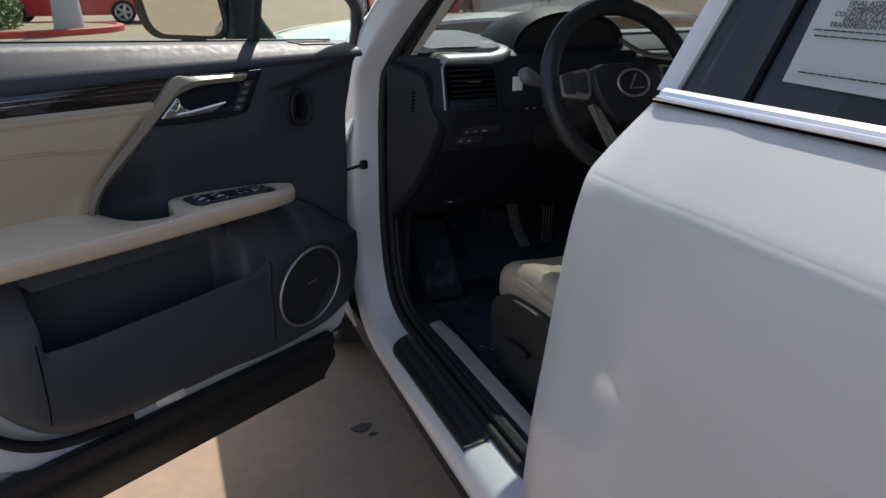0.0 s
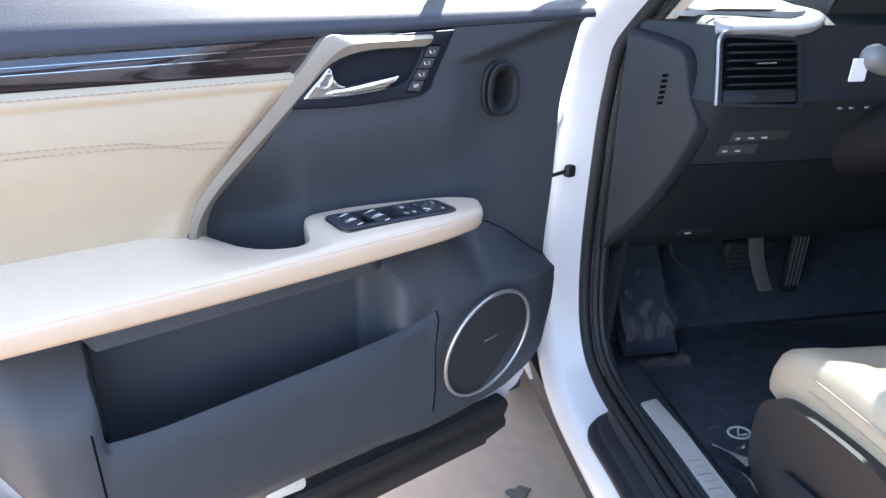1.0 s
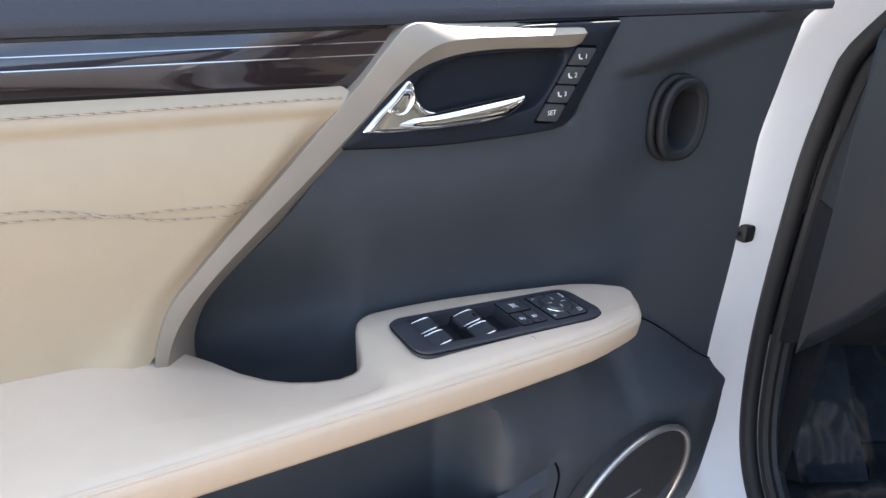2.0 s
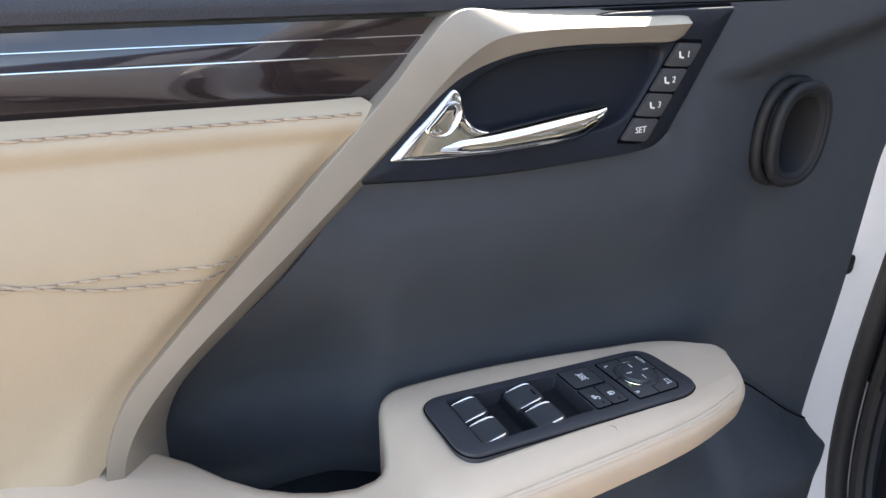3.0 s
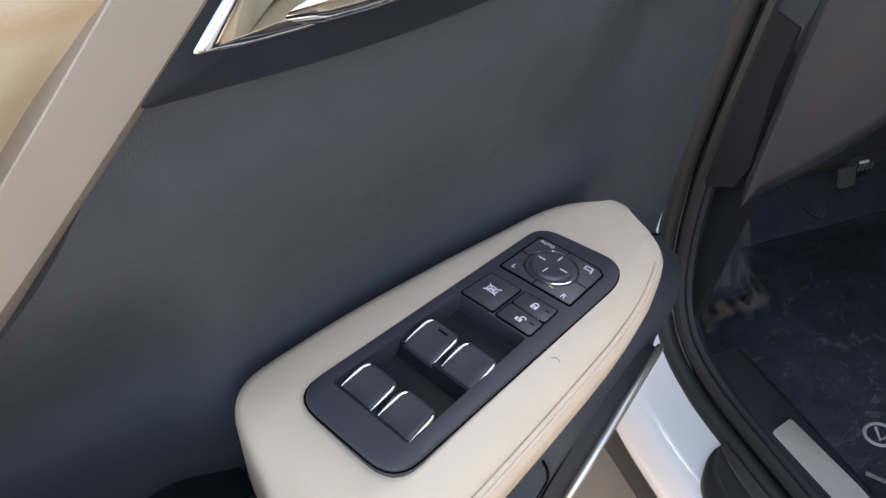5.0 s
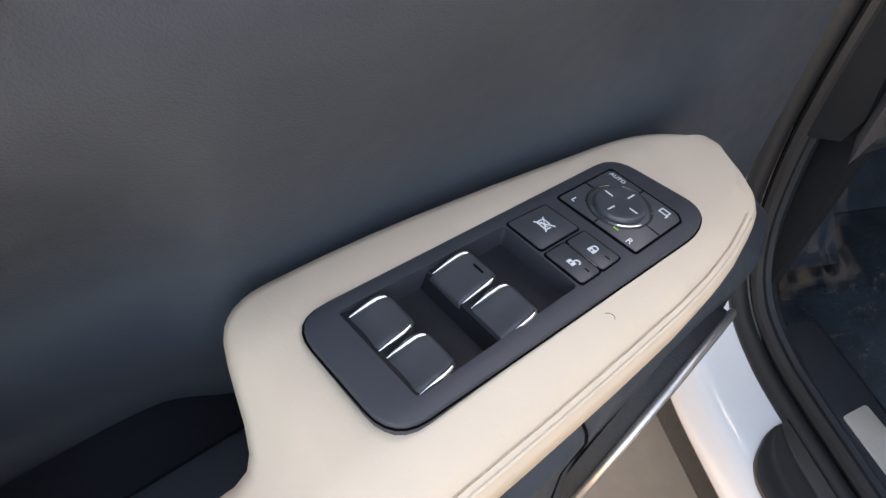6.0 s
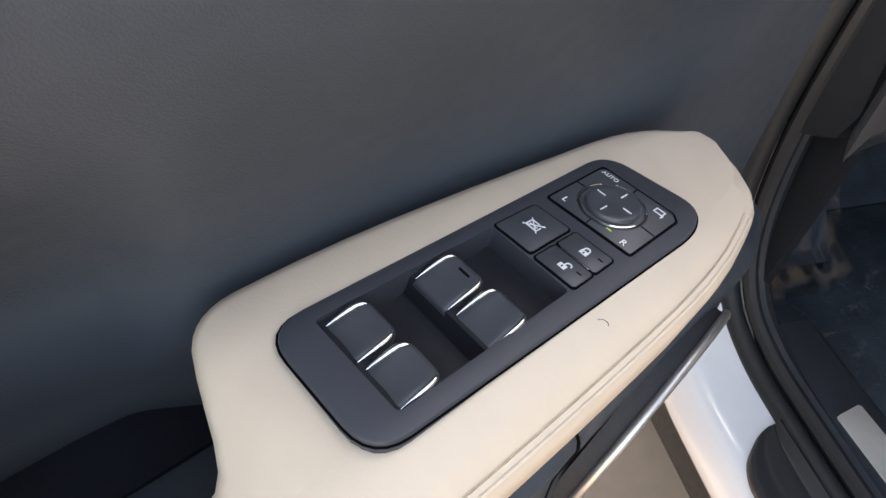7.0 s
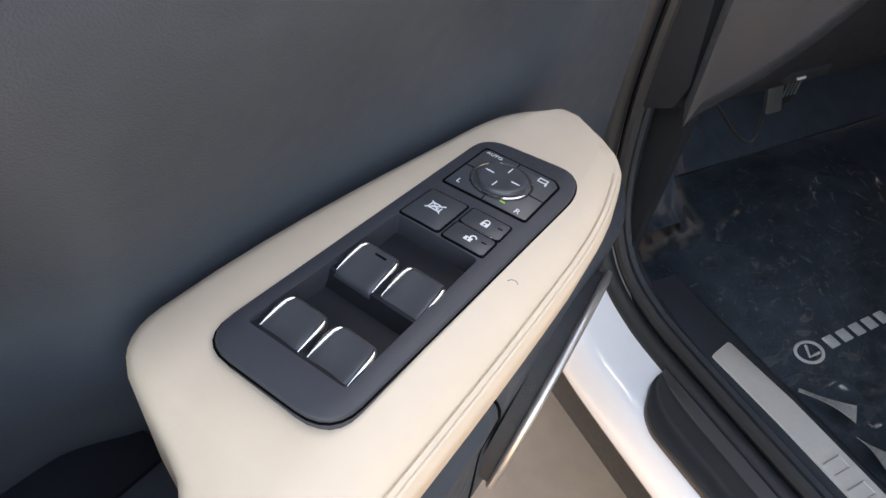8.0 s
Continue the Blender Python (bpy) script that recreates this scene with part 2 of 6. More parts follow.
def patch(f, nu, nv, thick=0.0):
    """A sheet from f(s, t), s and t from 0 to 1, with a thickness."""
    bm = bmesh.new()
    g = [[bm.verts.new(f(i / nu, j / nv)) for j in range(nv + 1)] for i in range(nu + 1)]
    for i in range(nu):
        for j in range(nv):
            bm.faces.new((g[i][j], g[i + 1][j], g[i + 1][j + 1], g[i][j + 1]))
    if thick:
        bmesh.ops.recalc_face_normals(bm, faces=bm.faces)
        bmesh.ops.solidify(bm, geom=bm.faces[:], thickness=thick)
    return bm


def rrect(a0, b0, a1, b1, r, n=4):
    """A rounded rectangle's outline."""
    out = []
    for ca, cb, s in ((a1 - r, b1 - r, 0), (a0 + r, b1 - r, 90), (a0 + r, b0 + r, 180), (a1 - r, b0 + r, 270)):
        for i in range(n + 1):
            q = radians(s + 90 * i / n)
            out.append((ca + r * math.cos(q), cb + r * math.sin(q)))
    return out


def round_poly(pts, r, n=4):
    """A polygon's outline with rounded corners; r: a number or one for each corner."""
    out, k = [], len(pts)
    for i, p in enumerate(pts):
        p, a, b = Vector(p), Vector(pts[i - 1]), Vector(pts[(i + 1) % k])
        rad = r[i] if isinstance(r, (list, tuple)) else r
        da, db = (a - p), (b - p)
        ra, rb = p + da.normalized() * min(rad, da.length * 0.45), p + db.normalized() * min(rad, db.length * 0.45)
        for j in range(n + 1):
            t = j / n
            q = ra * (1 - t) ** 2 + p * 2 * t * (1 - t) + rb * t * t
            out.append((q.x, q.y))
    return out


def letters(body, size, depth=0.0003):
    """The built-in font as a bmesh in the xy plane, centred."""
    cu = bpy.data.curves.new("txt", "FONT")
    cu.body, cu.size, cu.extrude, cu.align_x, cu.align_y = body, size, depth, "CENTER", "CENTER"
    cu.resolution_u = 3
    ob = bpy.data.objects.new("txt", cu)
    scene.collection.objects.link(ob)
    me = bpy.data.meshes.new_from_object(ob.evaluated_get(bpy.context.evaluated_depsgraph_get()))
    bm = bmesh.new()
    bm.from_mesh(me)
    bpy.data.objects.remove(ob)
    bpy.data.curves.remove(cu)
    bpy.data.meshes.remove(me)
    return bm


def at(bm, m):
    bmesh.ops.transform(bm, matrix=m, verts=bm.verts)
    return bm


def stitches(bm, pts, length=0.0045, gap=0.0022, r=0.00055, skew=0.0006):
    """A row of single thread stitches along a line."""
    pts = [Vector(p) for p in pts]
    run = [0.0]
    for a, b in zip(pts, pts[1:]):
        run.append(run[-1] + (b - a).length)

    def on(s):
        i = next((k for k in range(len(run) - 2) if s <= run[k + 1]), len(run) - 2)
        return pts[i].lerp(pts[i + 1], (s - run[i]) / max(1e-9, run[i + 1] - run[i]))
    s = 0.0
    while s + length < run[-1]:
        a, b = on(s), on(s + length)
        up = Vector((0, 0, skew))
        tube(bm, [a - up, (a + b) / 2 + (b - a).cross(Vector((0, 0, 1))).normalized() * -0.0003, b + up], [r * 0.85, r, r * 0.85], 6)
        s += length + gap
    return bm

# ---- the car ----
car = tagged(base("car"), "pearl white sports utility car with its front door open", "car")
DOOR = pose(0, -0.088, 0, 0, 0, 206)   # along the open door, inward from it, up
door = tagged(base("front_door", None, DOOR), "open white front door of the car with cream and charcoal lining", "car door")


def wz(a, b, d):
    """Along the door, height, depth."""
    return Vector((a, d, b))


def front_edge(z):
    return ip(z, [0.60, 0.72, 0.755, 0.90, 1.0, 1.06, 1.13], [0.135, 0.108, 0.121, 0.112, 0.110, 0.096, 0.076])


def upper_depth(u, z):
    t = max(step(u, 0.245, 0.345), step(z - 1.124 + (u - 0.12) * 0.22, -0.016, 0.012))
    w = -0.006 + 0.020 * t
    low = ip(u, [0.10, 0.29, 0.333, 0.373, 0.43, 0.53, 0.57, 0.64, 0.70], [-0.006, -0.006, -0.008, -0.010, -0.014, -0.016, -0.034, -0.038, -0.030])
    k = step(z, 0.915, 1.03)
    w = low + (w - low) * k
    w -= 0.060 * step(u, 0.362, 0.370) * (1 - step(u, 0.516, 0.524)) * step(z, 1.054, 1.061) * (1 - step(z, 1.114, 1.120))
    w -= 0.034 * (1 - step(((u - 0.2385) / 0.026) ** 2 + ((z - 1.0425) / 0.034) ** 2, 0.6, 1.0))
    return w


def joint_line(u):
    """Height of the joint between the upper and the lower lining ahead of the armrest."""
    return ip(u, [0.10, 0.118, 0.25, 0.275, 0.30], [0.752, 0.760, 0.866, 0.876, 0.876])


def upper(s, t):
    z0 = ip(0.11 + 0.6 * s, [0.11, 0.25, 0.30, 0.34], [0.728, 0.80, 0.815, 0.815])
    z = z0 + t * (1.130 - z0)
    u = front_edge(z) + s * (min(0.72, 0.494 + (1.128 - z) * 0.86) - front_edge(z))
    return Vector((u, upper_depth(u, z), z))


part("upper_panel", patch(upper, 110, 80, 0.004), DARK, door, "charcoal grained upper door lining")


def face(u):
    return ip(u, [0.10, 0.12, 0.15, 0.19, 0.29, 0.38, 0.6, 0.83, 0.87, 0.915], [0.010, 0.022, 0.037, 0.050, 0.060, 0.066, 0.076, 0.088, 0.078, 0.03])


def low_line(u):
    return ip(u, [0.12, 0.14, 0.20, 0.236, 0.37, 0.66, 0.756, 0.826, 0.881, 0.902, 0.92], [0.63, 0.588, 0.562, 0.550, 0.541, 0.546, 0.556, 0.584, 0.646, 0.696, 0.74])


def lower_section(u):
    s, zb = face(u), low_line(u)
    q = 1 - step(u, 0.38, 0.5)
    lip = ip(u, [0.37, 0.40, 0.46, 0.60, 0.75, 0.81, 0.83], [0.760, 0.757, 0.750, 0.746, 0.747, 0.752, 0.757])
    f0 = step(u, 0.27, 0.36)
    mixed = lambda c, d: c + (d - c) * f0  # noqa: E731
    plain = [(mixed(-0.016, -0.02), mixed(0.862, 0.88)), (mixed(-0.006, -0.008), mixed(0.842, 0.868)), (mixed(0.18, 0.26) * s, mixed(0.822, 0.85)), (mixed(0.52, 0.62) * s, mixed(0.802, 0.825)), (mixed(0.84, 0.9) * s, mixed(0.784, 0.80)), (mixed(0.94, 0.96) * s, mixed(0.775, 0.787)), (s, mixed(0.768, 0.775)), (s, 0.755)]
    pocket = [(-0.02, 0.836), (0.038, 0.865), (0.046, 0.842), (-0.004, 0.830), (-0.008, 0.665), (s - 0.022, 0.652), (s - 0.009, lip), (s, lip - 0.009)]
    front = (0.470, 0.470, 0.470, 0.470, 0.470, 0.45, 0.396, 0.392)
    rear = (0.800, 0.800, 0.801, 0.803, 0.804, 0.806, 0.812, 0.815)
    sec = []
    for k, (c, d) in enumerate(zip(plain, pocket)):
        f = step(u, front[k] - (0.034 if k < 5 else 0.03 if k < 6 else 0.028), front[k]) * (1 - step(u, rear[k], rear[k] + 0.011))
        sec.append((c[0] + (d[0] - c[0]) * f, c[1] + (d[1] - c[1]) * f))
    top, front_drop = joint_line(u), 1 - step(u, 0.27, 0.30)
    sec = [(w + (0.004 if n < 2 else 0.0) * front_drop, z + (0.735 + (z - 0.735) * (top - 0.735) / 0.127 - z) * front_drop) for n, (w, z) in enumerate(sec)]
    sec += [(s * (0.975 + 0.025 * q - 0.10 * q), 0.70), (s * (0.91 + 0.0 * q), 0.64), (s * (0.78 + 0.04 * q), 0.59), (s * (0.55 + 0.15 * q), 0.556), (0.15 * s, 0.546), (-0.02, 0.545)]
    out = [Vector((u, w, z if z > 0.735 else zb + (z - 0.542) / 0.193 * (0.735 - zb))) for w, z in sec]
    if u < 0.104:
        out = [Vector((p.x, min(p.y, -0.02), p.z)) for p in out]
    return [Vector((max(u, front_edge(p.z)), p.y, p.z)) for p in out]


bm = bmesh.new()
us = [0.100, 0.1045, 0.107, 0.110, 0.114, 0.118] + [0.122 + 0.268 * i / 40 for i in range(40)] + [0.39 + 0.40 * i / 50 for i in range(50)] + [0.79 + 0.13 * i / 36 for i in range(37)]
loft(bm, [lower_section(u) for u in us], closed=False)
part("lower_panel", bm, DARK, door, "charcoal lower door lining with a map pocket", 50)
# joint between the pocket's flap and the rear part of the lining
for uu in (0.826, 0.386):
    bm, sec = bmesh.new(), lower_section(uu)
    tube(bm, spline(sec[6:11], 4), 0.0011, 6)
    part("panel_joint", bm, GAP, door)
bm = bmesh.new()
tube(bm, [lower_section(u)[1] + Vector((0, 0.0004, 0)) for u in (0.122 + 0.006 * i for i in range(28))], 0.0008, 6)
part("lining_joint", bm, GAP, door)

# armrest with the switch pod
A_W = ([0.2915, 0.293, 0.295, 0.299, 0.303, 0.308, 0.314, 0.328, 0.343, 0.373, 0.43, 0.51, 0.525, 0.534, 0.540, 0.545, 0.550, 0.556, 0.563, 0.578, 0.595, 0.613, 0.632, 0.651, 0.67, 0.70, 0.95], [0.026, 0.0215, 0.0195, 0.0165, 0.0137, 0.0105, 0.007, 0.0015, -0.001, -0.003, -0.0065, -0.0095, -0.0095, -0.008, -0.005, 0.001, 0.017, 0.037, 0.044, 0.044, 0.038, 0.029, 0.014, -0.003, -0.008, 0.0, 0.004])
A_F = ([0.2915, 0.293, 0.299, 0.303, 0.308, 0.312, 0.319, 0.327, 0.345, 0.364, 0.40, 0.5, 0.7, 0.95], [0.028, 0.032, 0.043, 0.052, 0.0595, 0.0645, 0.070, 0.0735, 0.079, 0.084, 0.089, 0.094, 0.098, 0.101])
A_T = ([0.2915, 0.295, 0.305, 0.33, 0.36, 0.50, 0.53, 0.541, 0.549, 0.556, 0.575, 0.61, 0.632, 0.651, 0.66, 0.683, 0.70, 0.72, 0.95], [0.896, 0.898, 0.9, 0.9025, 0.9058, 0.9165, 0.917, 0.9155, 0.911, 0.907, 0.904, 0.9045, 0.907, 0.9135, 0.9185, 0.932, 0.940, 0.945, 0.950])
A_E = ([0.2915, 0.295, 0.305, 0.32, 0.36, 0.5, 0.56, 0.7, 0.95], [0.895, 0.897, 0.8985, 0.900, 0.9035, 0.9085, 0.9095, 0.912, 0.919])
A_B = ([0.2915, 0.31, 0.36, 0.7, 0.95], [0.878, 0.873, 0.876, 0.882, 0.890])


def arm_section(u):
    wb, wf, zt, zf, zb = (ip(u, *k) for k in (A_W, A_F, A_T, A_E, A_B))
    p, W = 1 - step(u, 0.545, 0.60), wf - wb
    drop = 0.014 if 0.371 < u < 0.513 else 0.0
    mid = lambda f: (zt + (zf - zt) * f) * (1 - p) + (zt + (zf + 0.001 - zt) * max(0, f - 0.6) / 0.4) * p  # noqa: E731
    a, b = min(max(0.0150, wb + 0.15 * W), wb + 0.4 * W), max(min(0.0625, wb + 0.78 * W), wb + 0.6 * W)
    k = min(1.0, W / 0.05)
    return [Vector((u, w, z)) for w, z in [
        (wb, zb - 0.012 * k), (wb, zt - 0.007), (wb + 0.0015 * k, zt - 0.002), (wb + 0.006 * k, zt), (a, mid(0.2)), (a + 0.0005 * k, mid(0.2) - drop), (b - 0.0005 * k, mid(0.7) - drop), (b, mid(0.7)),
        (wf - 0.013 * k, zf + 0.0006 + 0.0026 * p * k * step(u, 0.33, 0.42)), (wf - 0.0062 * k, zf - 0.0004), (wf - 0.0054 * k, zf - 0.0006 - 0.0012 * step(u, 0.315, 0.345)), (wf - 0.0046 * k, zf - 0.0006), (wf - 0.0025 * k, zf - 0.0018), (wf - 0.0004 * k, zf - 0.0050), (wf, zf - 0.0085), (wf - 0.002 * k, zb + 0.006), (wf - 0.007 * k, zb), (wb + 0.4 * W, zb - 0.006 * k)]]


bm = bmesh.new()
us = [0.2915, 0.292, 0.293, 0.295, 0.297, 0.299, 0.301, 0.303, 0.3055, 0.308, 0.311, 0.314, 0.32, 0.328, 0.337, 0.348, 0.357, 0.3705, 0.3715, 0.38, 0.40, 0.42, 0.44, 0.46, 0.48, 0.50, 0.5125, 0.5135, 0.519, 0.524, 0.529, 0.533, 0.537, 0.540, 0.5425, 0.545, 0.5475, 0.550, 0.553, 0.5565, 0.560, 0.565] + [0.575 + 0.015 * i for i in range(26)]
loft(bm, [arm_section(u) for u in us])
part("armrest", bm, BEIGE, door, "cream leather armrest with a stitched edge", 66)
bm = bmesh.new()
tube(bm, [arm_section(u)[10] + Vector((0, 0, 0.0001)) for u in [0.330 + 0.01 * i for i in range(61)]], 0.00045, 6)
part("armrest_seam", bm, THREAD, door)
bm = bmesh.new()
tube(bm, [arm_section(u)[12] + Vector((0, 0.0001, -0.0004)) for u in [0.330 + 0.01 * i for i in range(61)]], 0.0010, 8)
part("seam_cord", bm, BEIGE, door, "raised cream piping along the armrest")
bm = bmesh.new()
box(bm, (0.540, -0.036, 0.836), (0.72, -0.004, 0.8465), 0.001)
part("pull_cup_mat", bm, FELT, door, "black felt bottom of the pull cup")


# cream insert above the armrest
def insert_top(u):
    return 1.0945 + 0.022 * (u - 0.55)


def insert(s, t):
    z = 0.925 + (1 - (1 - t) ** 1.7) * 0.1695
    ul = 0.542 + (1.089 - z) * 0.93 if z < 1.089 else 0.542
    ul += 0.011 * (1 - math.sqrt(max(0.0, 1 - (max(0.0, z - 1.0755) / 0.0191) ** 2)))
    u = ul + s * (0.96 - ul)
    edge = min(1.0, (u - ul) / 0.02)
    w = 0.012 + 0.010 * math.sin(math.pi * min(1, max(0, (z - 0.93) / 0.165)) ** 1.6) * (0.7 + 0.3 * edge) + 0.0025 * edge
    w += max(0.0, 0.0190 - w) * (1 - step(u - ul, 0.014, 0.05)) * (1 - step(z, 1.072, 1.090))
    top = max(0.0, (z - 1.078) / 0.0165)
    w += 0.0036 * math.sin(min(1.0, top) * math.pi) - 0.002 * top**4
    bar = ip(z, [0.90, 0.925, 0.9474, 0.970, 0.991, 1.0195, 1.0481, 1.0866], [0.689, 0.687, 0.682, 0.671, 0.652, 0.623, 0.5923, 0.5523])
    tuck = (1 - step(u - bar, -0.003, 0.016)) * (1 - step(z, 1.060, 1.085))
    w += (min(w, 0.0135) - w) * tuck
    return Vector((u, w, z + (insert_top(u) - 1.0945) * step(z, 1.05, 1.09)))


part("door_insert", patch(insert, 60, 60, 0.004), BEIGE_SHADED, door, "padded cream leather insert with taupe stitching", 60)


def on_insert(u, z):
    ul = 0.542 + (1.089 - z) * 0.93
    return insert(max(0, (u - ul) / (0.96 - ul)), 1 - (1 - (z - 0.925) / 0.1695) ** (1 / 1.7)) + Vector((0, 0.0006, 0))


for line in ([(0.5510, 1.0885), (0.5585, 1.0887), (0.60, 1.0888), (0.70, 1.0885), (0.90, 1.0885)],
             [(0.6155, 1.0295), (0.655, 1.0332), (0.694, 1.0350), (0.72, 1.0380), (0.747, 1.0404), (0.838, 1.0449), (0.95, 1.0480)],
             [(0.6215, 1.0235), (0.6596, 1.0274), (0.676, 1.0300), (0.694, 1.0350), (0.7229, 1.0428), (0.7458, 1.0452), (0.838, 1.0504), (0.95, 1.0535)]):
    bm = bmesh.new()
    pts = [on_insert(p.x, p.y) for p in spline([(a, b, 0) for a, b in line], 10)]
    tube(bm, [p - Vector((0, 0.0006, 0)) for p in pts], 0.00062, 5)
    part("seam", bm, SEAM, door)
    bm = bmesh.new()
    stitches(bm, [p - Vector((0, 0.0003, 0)) for p in pts], 0.0062, 0.0012, 0.0006, 0.0004)
    part("stitching", bm, THREAD, door, "taupe stitches")

# lacquered wood strip with two fine metal inlays, and the soft pad over it
def strip(s, t):
    zz = 1.0915 + t * 0.0365
    ul = 0.489 + (1.130 - zz) * 1.0
    u = ul + s * (0.96 - ul)
    z0 = insert_top(u) - 0.004
    return Vector((u, 0.0085 + 0.0035 * math.sin(math.pi * t), z0 + t * (1.128 - z0)))


part("wood_trim", patch(strip, 30, 14, 0.004), GLOSSWOOD, door, "glossy dark lacquered wood trim")
for zz in (0.80, 0.60):
    bm = bmesh.new()
    tube(bm, [strip(s / 20, zz) + Vector((0, 0.0002, 0)) for s in range(21)], 0.00036, 6)
    part("inlay_line", bm, CHROME, door, "fine bright metal inlay")


def pad(s, t):
    u = 0.070 + s * 0.92
    zg = 1.159 + (u - 0.06) * 0.057
    k = [(0.006, 1.1295), (0.014, 1.131), (0.0150, 1.136), (0.010, 1.144 + (zg - 1.161) * 0.2), (-0.004, 1.151 + (zg - 1.161) * 0.5), (-0.024, zg - 0.005), (-0.046, zg), (-0.054, zg - 0.002), (-0.058, zg - 0.012)]
    f = t * (len(k) - 1)
    i = min(int(f), len(k) - 2)
    return Vector((u, k[i][0] + (k[i + 1][0] - k[i][0]) * (f - i), k[i][1] + (k[i + 1][1] - k[i][1]) * (f - i)))


part("top_pad", patch(pad, 40, 24, 0.004), DARK_PAD, door, "slate soft-touch top of the door lining", 60)
bm = bmesh.new()
vent = [pad((u - 0.07) / 0.92, t) + Vector((0, 0, 0.0015)) for u, t in ((0.115, 0.60), (0.205, 0.60), (0.225, 0.70), (0.135, 0.70))]
tube(bm, [vent[0], vent[1], vent[2], vent[3]], 0.0016, 6, closed=True)
ventframe = part("side_vent", bm, SATIN, door, "slim demister outlet")
bm = bmesh.new()
bm.faces.new([bm.verts.new(p - Vector((0, 0, 0.0003))) for p in vent])
bmesh.ops.solidify(bm, geom=bm.faces[:], thickness=0.001)
part("slot", bm, INK, door)

# the diagonal metal bar: three lines along it (outer edge, ridge, inner edge), each along, height, depth
BAR = [((0.3640, 1.1275, 0.015), (0.3672, 1.1212, 0.0250), (0.3690, 1.1142, 0.0215)),
       ((0.372, 1.1280, 0.016), (0.374, 1.1212, 0.0265), (0.3780, 1.1116, 0.0218)),
       ((0.400, 1.1287, 0.016), (0.400, 1.1212, 0.0270), (0.402, 1.1122, 0.0222)),
       ((0.440, 1.1295, 0.017), (0.437, 1.1218, 0.0270), (0.4394, 1.1130, 0.0220)),
       ((0.480, 1.1304, 0.019), (0.464, 1.1216, 0.0268), (0.465, 1.1118, 0.0215)),
       ((0.506, 1.1310, 0.021), (0.487, 1.1192, 0.0260), (0.4854, 1.1080, 0.0205)),
       ((0.524, 1.1165, 0.0225), (0.503, 1.1112, 0.0250), (0.5005, 1.1018, 0.0190)),
       ((0.538, 1.1010, 0.0225), (0.519, 1.0970, 0.0235), (0.5135, 1.0900, 0.0165)),
       ((0.5523, 1.0866, 0.0225), (0.5400, 1.0755, 0.0225), (0.5340, 1.0690, 0.013)),
       ((0.5923, 1.0481, 0.0225), (0.5815, 1.0385, 0.0220), (0.5740, 1.0305, 0.010)),
       ((0.6230, 1.0195, 0.0220), (0.6140, 1.0110, 0.0215), (0.6045, 1.0010, 0.006)),
       ((0.6520, 0.9910, 0.0215), (0.6435, 0.9850, 0.0210), (0.6330, 0.9735, 0.0)),
       ((0.6710, 0.9700, 0.0210), (0.6625, 0.9640, 0.0200), (0.6480, 0.9540, -0.006)),
       ((0.6820, 0.9474, 0.0200), (0.6740, 0.9440, 0.0180), (0.6555, 0.9360, -0.010)),
       ((0.6870, 0.9250, 0.0190), (0.6795, 0.9230, 0.0150), (0.6580, 0.9220, -0.012)),
       ((0.6890, 0.9000, 0.0180), (0.6820, 0.9000, 0.0120), (0.6585, 0.9000, -0.012))]
edge_a, edge_b, edge_c = ([Vector((p.x, p.z, p.y)) for p in spline([r[n] for r in BAR], 6)] for n in range(3))
bm, secs = bmesh.new(), []
for a, b, c in zip(edge_a, edge_b, edge_c):
    deep = lambda p, w: Vector((p.x, w, p.z))  # noqa: E731
    secs.append([deep(a, -0.004), a - Vector((0, 0.0030, 0)), a - Vector((0, 0.0022, 0)), a.lerp(b, 0.02) - Vector((0, 0.0018, 0)), a.lerp(b, 0.94), b, b.lerp(c, 0.06), b.lerp(c, 0.94), c - Vector((0, 0.0008, 0)), deep(c, -0.045)])
loft(bm, secs)
part("trim_bar", bm, CHAMP, door, "champagne satin metal trim bar", 22)

# handle bezel, its recess and the lever
outer = round_poly([(0.558, 1.0560), (0.505, 1.0515), (0.4677, 1.0500), (0.3990, 1.0508), (0.3720, 1.0530), (0.3300, 1.1285), (0.42, 1.128), (0.50, 1.120), (0.53, 1.09)], [0.004, 0.02, 0.02, 0.02, 0.012, 0.002, 0.01, 0.01, 0.01], 6)
inner = round_poly([(0.512, 1.0680), (0.470, 1.0650), (0.440, 1.0650), (0.408, 1.0685), (0.396, 1.0760), (0.376, 1.1095), (0.42, 1.1105), (0.475, 1.1095), (0.505, 1.096)], [0.006, 0.02, 0.02, 0.012, 0.012, 0.012, 0.01, 0.02, 0.012], 6)
bm = bmesh.new()
ring_o = lambda f, w: [wz(a + (0.43 - a) * f, b + (1.085 - b) * f * 1.6, w) for a, b in outer]  # noqa: E731
ring_i = lambda f, w: [wz(a + (0.450 - a) * f, b + (1.090 - b) * f, w) for a, b in inner]  # noqa: E731
loft(bm, [ring_o(0, 0.010), ring_o(0, 0.0172), ring_o(0.006, 0.0190), ring_o(0.016, 0.0197), ring_i(-0.03, 0.0197), ring_i(0, 0.0188), ring_i(0.010, 0.0165), ring_i(0.022, 0.006), ring_i(0.05, -0.008), ring_i(0.11, -0.020), ring_i(0.25, -0.030), ring_i(0.52, -0.036), ring_i(0.85, -0.038)])
part("handle_bezel", bm, BEZEL, door, "black bezel with a finger recess", 50)
bm = bmesh.new()
tube(bm, [(0.398, -0.020, 1.101), (0.405, -0.0285, 1.091), (0.413, -0.0315, 1.081), (0.424, -0.031, 1.072)], 0.0011, 6)
part("recess_joint", bm, INK, door)
bm = bmesh.new()
